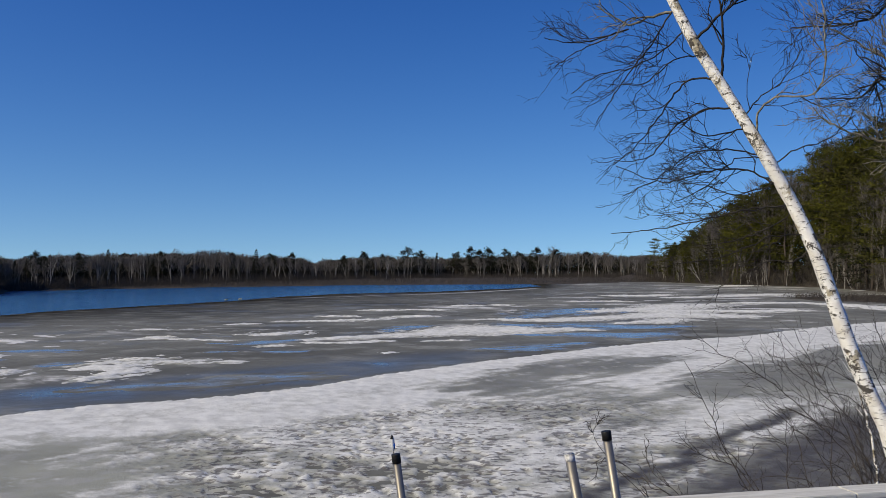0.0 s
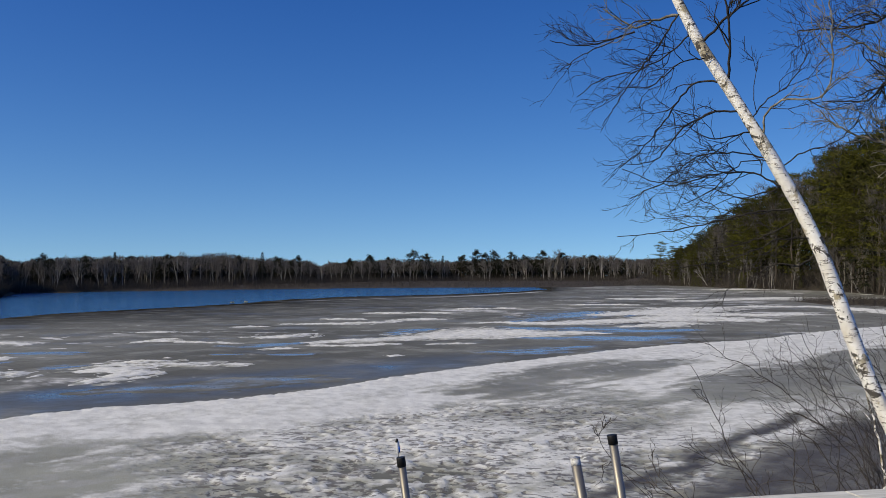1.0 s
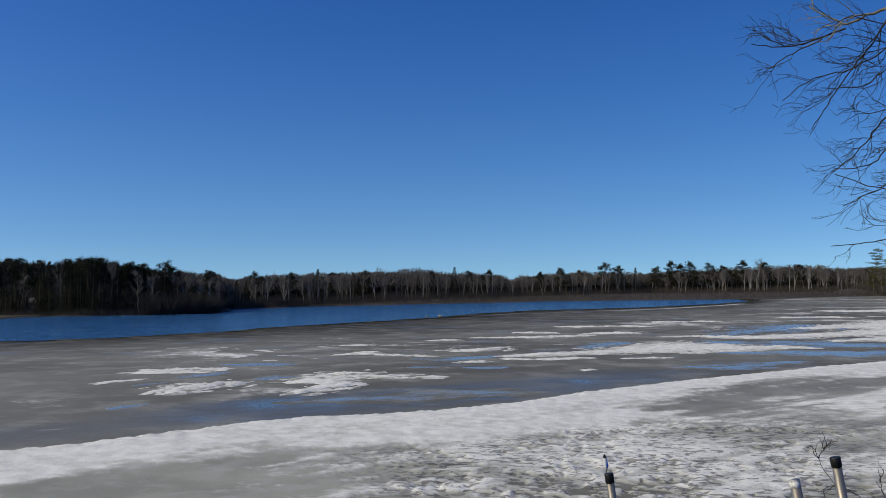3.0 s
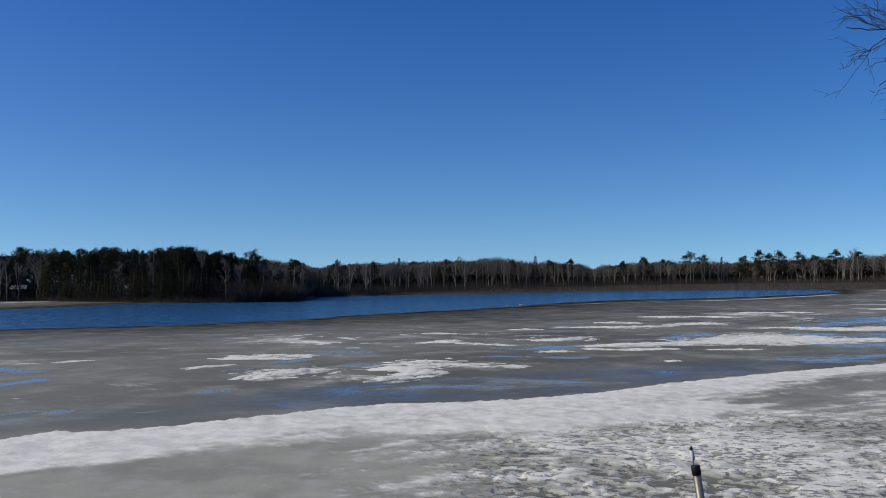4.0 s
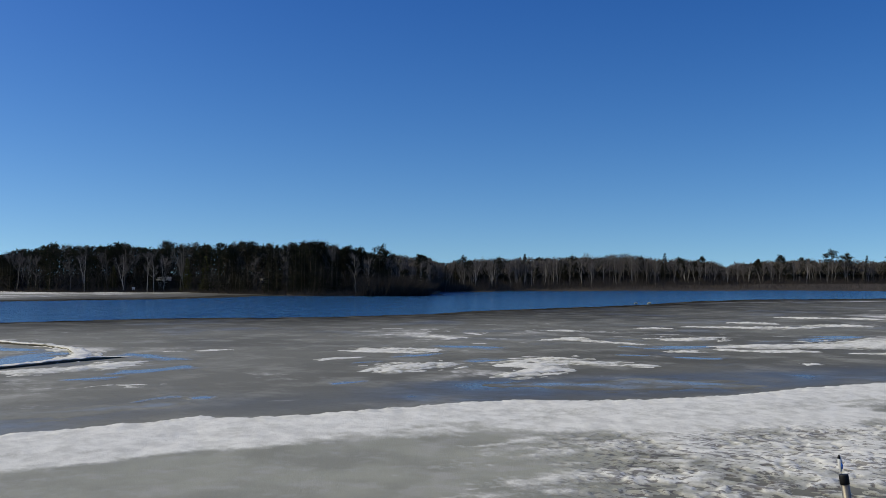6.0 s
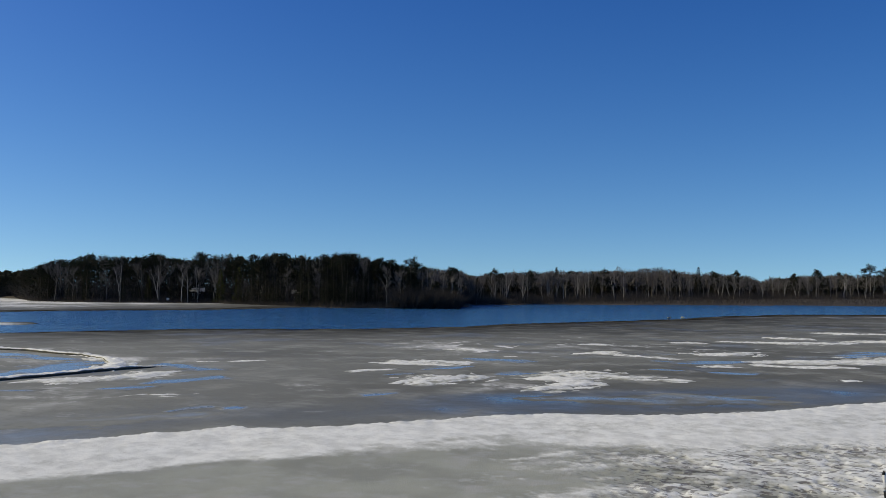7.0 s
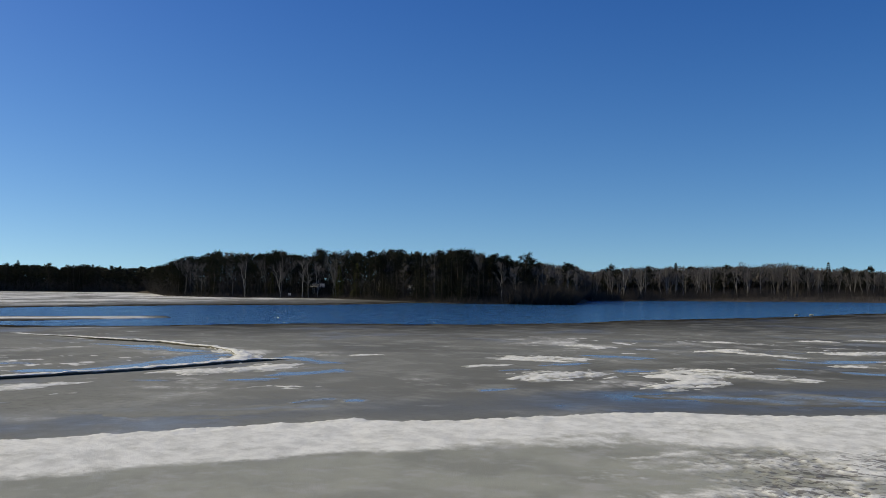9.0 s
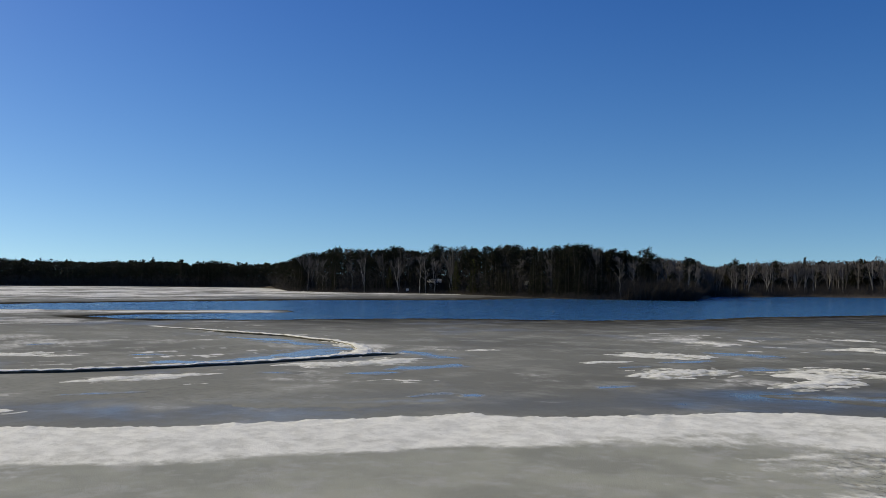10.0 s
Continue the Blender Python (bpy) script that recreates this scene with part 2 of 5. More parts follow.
# ---- tools ----
def hashed(ix, iy, seed):
    h = (ix.astype(np.int64) * 374761393 + iy.astype(np.int64) * 668265263 + seed * 1442695041) & 0x7FFFFFFF
    h = ((h ^ (h >> 13)) * 1274126177) & 0x7FFFFFFF
    return ((h ^ (h >> 16)) & 0xFFFF) / 65535.0


def wave(x, y, seed=0):
    """Smooth value noise, 0 to 1, one cell a metre."""
    ix, iy = np.floor(x), np.floor(y)
    fx, fy = x - ix, y - iy
    fx, fy = fx * fx * (3 - 2 * fx), fy * fy * (3 - 2 * fy)
    a, b = hashed(ix, iy, seed), hashed(ix + 1, iy, seed)
    c, d = hashed(ix, iy + 1, seed), hashed(ix + 1, iy + 1, seed)
    return (a + (b - a) * fx) * (1 - fy) + (c + (d - c) * fx) * fy


def layers(x, y, size, seed=0, count=4, keep=0.55):
    """Layered noise about 0, of cells of that size in metres."""
    total, amp, weight = 0 * x, 1.0, 0.0
    for k in range(count):
        total = total + amp * (wave(x / size + 17.3 * k, y / size - 9.1 * k, seed + k) - 0.5)
        weight += amp
        size, amp = size / 2.03, amp * keep
    return total / weight * 2


def smooth(v):
    v = np.clip(v, 0, 1)
    return v * v * (3 - 2 * v)


def off_line(x, y, pts):
    """Signed distance to an open line (positive to the right of its run) and the share of the run at the nearest point."""
    best, side, along = np.full(x.shape, 1e9), np.ones(x.shape), np.zeros(x.shape)
    for n, ((ax, ay), (bx, by)) in enumerate(zip(pts, pts[1:])):
        dx, dy = bx - ax, by - ay
        t = np.clip(((x - ax) * dx + (y - ay) * dy) / (dx * dx + dy * dy), 0, 1)
        d = np.hypot(x - ax - t * dx, y - ay - t * dy)
        hit = d < best
        best = np.where(hit, d, best)
        side = np.where(hit, np.sign((x - ax) * dy - (y - ay) * dx), side)
        along = np.where(hit, (n + t) / (len(pts) - 1), along)
    return best * np.where(side == 0, 1, side), along


def inside(x, y, pts):
    """Signed distance to a closed outline, positive inside."""
    ring = list(pts) + [pts[0]]
    d = np.abs(off_line(x, y, ring)[0])
    odd = np.zeros(x.shape, bool)
    for (ax, ay), (bx, by) in zip(ring, ring[1:]):
        cross = (ay > y) != (by > y)
        odd ^= cross & (x < (bx - ax) * (y - ay) / ((by - ay) or 1e-9) + ax)
    return np.where(odd, d, -d)


def mesh_of(name, verts, faces, material, flat=False):
    me = bpy.data.meshes.new(name)
    me.from_pydata(np.asarray(verts).tolist(), [], faces if isinstance(faces, list) else faces.tolist())
    me.materials.append(material)
    if not flat:
        me.polygons.foreach_set("use_smooth", [True] * len(me.polygons))
    me.update()
    return me


def sheet(name, p, material, keep=None, closed=False, **attrs):
    """A surface over a grid of points (n, m, 3); keep: which corners stay; attrs: values stored at the corners."""
    n, m = p.shape[:2]
    ids = np.arange(n * m).reshape(n, m)
    if closed:
        ids = np.concatenate([ids, ids[:1]])
    f = np.stack([ids[:-1, :-1], ids[1:, :-1], ids[1:, 1:], ids[:-1, 1:]], -1).reshape(-1, 4)
    if keep is not None:
        f = f[keep.reshape(-1)[f].any(1)]
    used = np.unique(f)
    back = np.full(n * m, -1)
    back[used] = np.arange(len(used))
    me = mesh_of(name, p.reshape(-1, 3)[used], back[f], material)
    for key, v in attrs.items():
        me.attributes.new(key, "FLOAT", "POINT").data.foreach_set("value", np.asarray(v, np.float32).reshape(-1)[used])
    return me


class Shape:
    """Gathers tubes and slivers into one mesh."""

    def __init__(self):
        self.v, self.f, self.count = [], [], 0

    def add(self, verts, faces):
        self.v.append(np.asarray(verts, float))
        self.f += [tuple(i + self.count for i in f) for f in faces]
        self.count += len(verts)

    def tube(self, pts, radii, sides=6, wobble=0.0, rng=None, cap=True):
        pts = np.asarray(pts, float)
        radii = np.broadcast_to(np.asarray(radii, float), (len(pts),))
        run = np.gradient(pts, axis=0)
        run /= np.linalg.norm(run, axis=1, keepdims=True) + 1e-9
        a = np.cross(run, (0.31, 0.87, 0.12))
        a /= np.linalg.norm(a, axis=1, keepdims=True) + 1e-9
        b = np.cross(run, a)
        th = np.arange(sides) * 2 * np.pi / sides
        rr = radii[:, None] * np.ones(sides)
        if wobble:
            rr = rr * (1 + wobble * (rng.random(rr.shape) - 0.5))
        ring = pts[:, None] + rr[..., None] * (np.cos(th)[:, None] * a[:, None] + np.sin(th)[:, None] * b[:, None])
        faces = []
        for i in range(len(pts) - 1):
            for k in range(sides):
                q = (k + 1) % sides
                faces.append((i * sides + k, i * sides + q, (i + 1) * sides + q, (i + 1) * sides + k))
        if cap:
            faces.append(tuple(range(sides))[::-1])
            faces.append(tuple((len(pts) - 1) * sides + k for k in range(sides)))
        self.add(ring.reshape(-1, 3), faces)

    def slivers(self, at, way, width, rng):
        """Thin pointed blades: at (n, 3), way (n, 3) with its length, width at the foot."""
        side = np.cross(way, rng.normal(size=way.shape))
        side *= (np.broadcast_to(width, (len(at),)) / 2)[:, None] / (np.linalg.norm(side, axis=1, keepdims=True) + 1e-9)
        v = np.stack([at - side, at + side, at + way], 1).reshape(-1, 3)
        self.v.append(v)
        n = np.arange(len(at)) * 3 + self.count
        self.f += list(zip(n.tolist(), (n + 1).tolist(), (n + 2).tolist()))
        self.count += len(v)

    def mesh(self, name, material, flat=False):
        return mesh_of(name, np.concatenate(self.v), self.f, material, flat)


def part(name, me, parent, label=""):
    ob = new(name, me)
    ob.parent = parent
    return tagged(ob, label)


def bend(a, b, n, sag, rng):
    """A crooked line from a to b in n steps."""
    a, b = np.asarray(a, float), np.asarray(b, float)
    t = np.linspace(0, 1, n)[:, None]
    line = a + (b - a) * t
    jitter = rng.normal(size=(n, 3)) * sag * np.linalg.norm(b - a)
    jitter[0] = jitter[-1] = 0
    return line + jitter


def turn(yaw_deg, r):
    a = np.radians(yaw_deg)
    return -np.sin(a) * r, np.cos(a) * r


# ---- the lake and its shores ----
FAR_YAW = [-180, -140, -90, -60, -45, -38, -33, -30, -28, -26.7, -24.6, -22.6, -18.3, -15.4, -13.2, -8, 0, 6.7, 13.9, 20.5, 25.5, 26.6, 27.2, 30, 35, 38.9, 43.2, 47, 50, 53.2, 54.2, 62, 70, 90, 105, 120, 140, 180]
FAR_R = [10, 10, 10, 12, 18, 60, 108, 140, 164, 183, 215, 245, 272, 325, 372, 428, 424, 350, 305, 275, 245, 240, 192, 190, 190, 208, 236, 240, 241, 262, 330, 350, 350, 330, 220, 40, 12, 10]


def shore(yaw_deg):
    return np.interp(yaw_deg, FAR_YAW, FAR_R)


MARSH_YAW = [-15, -13.2, -11.5, -9.7, -7.9, -4.2, -1, 3.5, 8.8, 14.2, 17.8, 21.5, 23.4, 25.5]
MARSH_R = [355, 357, 348, 326, 302, 306, 304, 306, 293, 275, 270, 261, 248, 245]


def water_line(yaw_deg):
    """Where the low marshy shore in front of the far wood begins."""
    return np.where((np.asarray(yaw_deg) > -15) & (np.asarray(yaw_deg) < 25.5), np.minimum(np.interp(yaw_deg, MARSH_YAW, MARSH_R), shore(yaw_deg)), shore(yaw_deg))


SPIT = [(58, 130), (58, 119), (61, 109.5), (82, 97), (125, 70)]


def land(x, y):
    """Height of the solid ground."""
    r, yaw = np.hypot(x, y), np.degrees(np.arctan2(-x, y))
    out = r - water_line(yaw)
    rise = np.where(yaw < -12, 5.0, np.where((yaw > 26.8) & (yaw < 54), 2.5, 1.0))
    far = -1.2 + 1.35 * smooth(out / 5 + 0.9) + 0.5 * smooth(out / 14) + rise * smooth(out / 60)
    near = -1.2 + 1.2 * smooth((13 - r) / 3) + 2.35 * smooth((10.5 - r) / 6)
    spit = -1.2 + 1.45 * smooth((10.5 - np.abs(off_line(x, y, SPIT)[0])) / 4)
    return np.maximum(np.maximum(far, spit), near) + 0.12 * layers(x, y, 2.5, 5) * smooth((r - 3) / 4)


yaws = np.linspace(-180, 180, 360, endpoint=False)
radii = np.concatenate([[0.0], np.geomspace(1.0, 3500, 100)])
Y, Rr = np.meshgrid(yaws, radii, indexing="ij")
gx, gy = turn(Y, Rr)
tagged(new("ground", sheet("ground", np.stack([gx, gy, land(gx, gy)], -1), GROUND, closed=True)), "brown leaf-littered shore and lake bed reaching the horizon", "ground", kind="structure")

wx, wy = np.meshgrid(np.linspace(-420, 260, 60), np.linspace(-40, 460, 50), indexing="ij")
tagged(new("water", sheet("water", np.stack([wx, wy, 0 * wx - 0.07], -1), WATER)), "rippled deep blue open lake water", "lake water", kind="structure")

BANK = [(60, 90), (28, 66), (21.7, 59.8), (15.9, 53.4), (10, 49.5), (6.2, 45.3), (3.1, 41.8), (-0.8, 37.5), (-3.9, 33.2), (-5.5, 30.4), (-7.8, 28), (-10.7, 26.5), (-12.5, 24.9), (-15, 21.2), (-16.3, 19.8), (-17.6, 19.6), (-18.3, 17.6), (-20.1, 14.6), (-21.5, 11.9), (-24.5, 8.7), (-34, 2)]
BANK = BANK[::-1]
OPEN_WATER = [(-44, 86), (-42.9, 97.7), (-37.8, 110), (-31.5, 131), (-28, 152), (-20.5, 173), (-7, 185), (3, 199), (16.4, 222), (25, 247), (29, 262), (31, 330), (30, 470), (-120, 380), (-130, 230), (-91, 186), (-109, 172), (-118, 150), (-114, 139), (-115, 122), (-127, 94), (-128, 77), (-129, 47), (-150, 0), (-140, -30), (-114, 18), (-108.5, 39), (-103, 44), (-95, 54), (-88, 65), (-83.5, 63), (-84.5, 55), (-87, 46), (-86, 39.5), (-79.5, 40.2), (-75.3, 42.2), (-69.7, 47.3), (-66.1, 55.4), (-61, 64.8), (-49.6, 74.7)]
yaws = np.linspace(-38, 78, 500)
radii = np.geomspace(10, 460, 320)
Y, Rr = np.meshgrid(yaws, radii, indexing="ij")
ix, iy = turn(Y, Rr)
sliver = np.exp(-((off_line(ix, iy, [(-106, 36), (-86, 60)])[0] / 6) ** 2)) * (iy > 30)
wet = inside(ix, iy, OPEN_WATER) + (2.2 - 1.4 * sliver) * layers(ix, iy, 9.0, 21, 4)
beyond = (wet < 0) & (Y > 33) & (Rr > 80)
crust = np.clip(0.12 + 0.75 * layers(ix, iy, 11.0, 31, 5, 0.6) + np.where((ix > 4) & (iy > 60), 0.10, 0) + np.where(beyond, 0.42, 0) + 0.12 * smooth((Y - 22) / 14) * smooth((75 - Rr) / 15), 0, 1)
crust = np.clip(crust + 0.3 * layers(ix, iy, 2.6, 33, 4, 0.65), 0, 1) * np.where(Rr < 75, 0.8, 1.0)
crack, share = off_line(ix, iy, [(-31, 137), (-27.4, 141.3), (-17.8, 150.9), (-8.7, 160.8), (1.7, 172), (7.7, 183.8), (11.9, 194.6), (18.9, 209.7), (23, 222)])
crack = np.exp(-((crack + 1.2 * layers(ix, iy, 9, 35)) / 2.0) ** 2) * smooth(share * 9) * np.clip(0.75 + 0.9 * layers(ix, iy, 12, 29, 3), 0, 1)
crust += 0.3 * sliver
crust += 0.55 * np.exp(-(((ix + 17.4) * 0.6 + (iy - 23.4) * 0.8) / 1.2) ** 2 - (((ix + 17.4) * 0.8 - (iy - 23.4) * 0.6) / 0.35) ** 2)
arc = np.radians(Y) * Rr
dashes = layers(arc / 11.0, Rr / 2.6, 1.0, 36, 3, 0.6) + 0.5 * layers(arc / 3.0, Rr / 1.2, 1.0, 38, 3, 0.6)
crust = np.maximum(crust, 0.8 * smooth((dashes - 0.34) / 0.25) * smooth((Rr - 78) / 25) * smooth((7 - Y) / 8) * smooth((270 - Rr) / 60))
specks = layers(arc / 1.6, Rr / 0.8, 1.0, 39, 4, 0.65)
crust = np.maximum(crust, 0.85 * smooth((specks - 0.23) / 0.2) * smooth((Rr - 24) / 10) * smooth((110 - Rr) / 40) * (0.5 + layers(ix, iy, 13.0, 40, 3)))
rim = 1.0 * np.clip(1 + wet / np.clip(0.36 * Rr, 6, 55), 0, 1) ** 1.15 * (0.35 + 0.65 * smooth((60 - Y) / 12)) + smooth((wet + 0.0045 * Rr ** 1.45) / (0.0018 * Rr ** 1.45))
rim = rim * (1 - 0.9 * sliver) * (1 - 0.95 * crack) * (0.15 + 0.85 * smooth((Y + 9) / 5))
crust = np.maximum(crust, 0.95 * crack)
film = np.exp(-(((-off_line(ix, iy, BANK)[0] - 2.6 + layers(ix, iy, 6, 37)) / 2.6) ** 2)) * smooth((60 - Rr) / 25) * (1 - 0.45 * smooth((Y - 22) / 15))
film = np.clip(film + np.exp(-(((ix + 7) / 6.5) ** 2) - ((iy - 34.5 - 0.5 * (ix + 7)) / 2.6) ** 2), 0, 1)
iz = -0.5 * smooth(wet / 0.8)
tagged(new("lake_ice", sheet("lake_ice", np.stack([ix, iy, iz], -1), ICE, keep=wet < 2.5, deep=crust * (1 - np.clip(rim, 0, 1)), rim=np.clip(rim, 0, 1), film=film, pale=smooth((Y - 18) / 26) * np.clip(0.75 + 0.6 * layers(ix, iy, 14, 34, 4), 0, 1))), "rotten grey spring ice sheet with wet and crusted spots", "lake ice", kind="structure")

# the snow bank along the shore side of the ice, and the trodden snow inside it
yaws = np.linspace(-31, 73, 690)
radii = np.geomspace(10.5, 76, 400)
Y, Rr = np.meshgrid(yaws, radii, indexing="ij")
sx, sy = turn(Y, Rr)
d, _ = off_line(sx, sy, BANK)
d = d - 0.040 * Rr + 0.17 * layers(sx, sy, 3.5, 41, 4) + 0.06 * layers(sx, sy, 0.5, 43, 3)


def blob(x, y, cx, cy, w, h, tilt=0.0):
    c, s = math.cos(radians(tilt)), math.sin(radians(tilt))
    u, v = (x - cx) * c + (y - cy) * s, -(x - cx) * s + (y - cy) * c
    return np.exp(-(u / w) ** 2 - (v / h) ** 2)


even = 0.75 * smooth((Y - 26) / 12)
width = np.interp(Y, [-12, -6, 0, 12, 20, 28, 34, 45, 76], [6.0, 5.0, 4.1, 3.1, 2.7, 2.3, 3.1, 3.8, 4.2]) + 0.5 * layers(sx, sy, 6, 47) * (1 - even) + 5.0 * smooth((sx - 2) / 14)
taper = np.interp(Y, [8, 28, 36], [3.1, 2.4, 1.3])
band = smooth(d / 0.4) * (1 - smooth((d - width + 0.3 + (1 - even) * layers(sx, sy, 1.2, 45, 5, 0.65)) / taper))
body = smooth((d - width + 1.0) / 2.0)
slush = smooth((Y - 12.5) / 13 + 0.4 * layers(sx, sy, 2.4, 51, 5, 0.65)) * smooth((d - 2.0) / 4.2)
GREY_LENS = [(11.3, 40.9), (8, 39.9), (5.1, 37.4), (2.4, 33.6), (0.6, 29.8), (2.1, 28.8), (4.6, 33), (7.2, 35.4)]
WET_FLAT = [(10.2, 35.5), (16.2, 41.2), (21.7, 47.4), (27, 51.3), (20, 37), (11.9, 29.6), (9.3, 28.3), (8.2, 29.8)]
frayed = 0.9 * layers(sx, sy, 2.2, 55, 5, 0.62) + 1.6 * layers((0.68 * sx + 0.73 * sy) / 4.0, (0.73 * sx - 0.68 * sy) / 0.6, 1.0, 56, 4, 0.6)
lens = np.maximum(smooth((inside(sx, sy, GREY_LENS) + 1.7 + frayed) / 2.4), smooth((inside(sx, sy, WET_FLAT) + 1.7 + frayed) / 2.8))
band = band * (1 - 0.82 * lens)
body = np.maximum(body, lens)
slush = np.maximum(slush, lens)
drift = blob(sx, sy, 8.0, 25.3, 3.6, 1.8, 48)
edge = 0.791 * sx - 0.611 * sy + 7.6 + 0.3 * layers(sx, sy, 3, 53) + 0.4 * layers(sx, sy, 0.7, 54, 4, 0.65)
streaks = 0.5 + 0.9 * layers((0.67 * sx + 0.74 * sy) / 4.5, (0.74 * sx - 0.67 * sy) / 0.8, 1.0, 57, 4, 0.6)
# Dark strip of soaked slush; right of it shade is put into the colour.
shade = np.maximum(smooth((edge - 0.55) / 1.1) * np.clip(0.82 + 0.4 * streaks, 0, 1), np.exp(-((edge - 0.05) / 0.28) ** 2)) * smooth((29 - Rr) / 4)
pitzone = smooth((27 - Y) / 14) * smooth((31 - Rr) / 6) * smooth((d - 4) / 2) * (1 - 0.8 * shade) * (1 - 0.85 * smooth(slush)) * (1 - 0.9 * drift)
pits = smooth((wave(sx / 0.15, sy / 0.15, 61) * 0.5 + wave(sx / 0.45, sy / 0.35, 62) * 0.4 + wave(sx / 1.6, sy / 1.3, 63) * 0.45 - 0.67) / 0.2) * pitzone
along, over = 0.68 * sx + 0.73 * sy, 0.73 * sx - 0.68 * sy
rough = 0.5 * layers(sx, sy, 1.6, 71, 5, 0.65) + 0.75 * layers(along / 5.5, over / 1.1, 1.0, 73, 4, 0.6) + 0.55 * layers(along / 1.3, over / 0.45, 1.0, 75, 4, 0.65)
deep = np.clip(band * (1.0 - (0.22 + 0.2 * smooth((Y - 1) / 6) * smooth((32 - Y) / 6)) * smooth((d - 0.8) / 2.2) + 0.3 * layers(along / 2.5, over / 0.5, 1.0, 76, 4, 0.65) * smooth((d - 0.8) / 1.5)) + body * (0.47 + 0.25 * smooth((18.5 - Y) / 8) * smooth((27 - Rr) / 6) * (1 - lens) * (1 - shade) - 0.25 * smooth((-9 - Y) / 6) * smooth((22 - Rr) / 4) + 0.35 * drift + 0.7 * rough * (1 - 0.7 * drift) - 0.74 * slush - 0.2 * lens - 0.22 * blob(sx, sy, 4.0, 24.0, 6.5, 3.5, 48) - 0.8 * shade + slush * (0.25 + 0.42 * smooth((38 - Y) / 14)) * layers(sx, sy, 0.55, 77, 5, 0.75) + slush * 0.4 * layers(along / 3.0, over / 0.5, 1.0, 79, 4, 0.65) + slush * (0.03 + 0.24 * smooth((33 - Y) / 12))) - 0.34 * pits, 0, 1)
tall = 0.24 * smooth(d / 0.4) * (1 - smooth((d - 0.7) / 5.0)) + body * 0.03 + 0.03 * rough * (0.4 + 0.6 * deep) * (1 - 0.6 * band) - 0.040 * pits + 0.009 * band * layers(sx, sy, 0.3, 83, 4, 0.7)
tall = tall + 0.052 * np.exp(-(((d - 0.5) / 0.8) ** 2)) * np.clip(layers(sx, sy, 0.42, 87, 4, 0.75) + 0.5 * layers(sx, sy, 2.3, 88, 2), -0.4, 1) + 0.012 * band * np.clip(layers(sx, sy, 0.5, 89, 4, 0.75), -0.1, 0.6)
sz = np.where(d > 0, 0.012 + tall * smooth(d / 0.45), -0.03)
tagged(new("snow_bank", sheet("snow_bank", np.stack([sx, sy, sz], -1), SNOW, keep=d > -0.2, deep=deep, pit=pitzone, soak_shade=np.maximum.reduce([np.exp(-((edge - 0.05) / 0.26) ** 2) * smooth((29 - Rr) / 4), 0.92 * shade, 0.34 * lens * smooth((12 - Y) / 6)]) * body)), "wind-packed white snow bank and trodden slushy snow on the ice", "snow", kind="structure")


def along_spine(x, y, spine):
    """For points in the plan: distance to a line over its half width, and its share of the run."""
    best, wide = np.full(x.shape, 1e9), np.ones(x.shape)
    for (ax, ay, aw), (bx, by, bw) in zip(spine, spine[1:]):
        dx, dy = bx - ax, by - ay
        t = np.clip(((x - ax) * dx + (y - ay) * dy) / (dx * dx + dy * dy + 1e-9), 0, 1)
        w = aw + (bw - aw) * t
        d = np.hypot(x - ax - t * dx, y - ay - t * dy) / w
        hit = d < best
        best, wide = np.where(hit, d, best), np.where(hit, w, wide)
    return best, wide


def local_grid(spine, cell, most):
    """A grid over a spine's surroundings, turned to its run; also the pose it lies at."""
    p = np.array(spine)
    mid = (p[0, :2] + p[-1, :2]) / 2
    a = math.atan2(p[-1, 1] - p[0, 1], p[-1, 0] - p[0, 0])
    c, s = math.cos(a), math.sin(a)
    u = (p[:, 0] - mid[0]) * c + (p[:, 1] - mid[1]) * s
    v = -(p[:, 0] - mid[0]) * s + (p[:, 1] - mid[1]) * c
    w = p[:, 2] * 1.7 + 0.15
    n = [int(np.clip((hi - lo) / cell, 24, most)) for lo, hi in (((u - w).min(), (u + w).max()), ((v - w).min(), (v + w).max()))]
    lx, ly = np.meshgrid(np.linspace((u - w).min(), (u + w).max(), n[0]), np.linspace((v - w).min(), (v + w).max(), n[1]), indexing="ij")
    return lx, ly, list(zip(u, v, p[:, 2])), Matrix.Translation((mid[0], mid[1], 0)) @ Matrix.Rotation(a, 4, "Z")


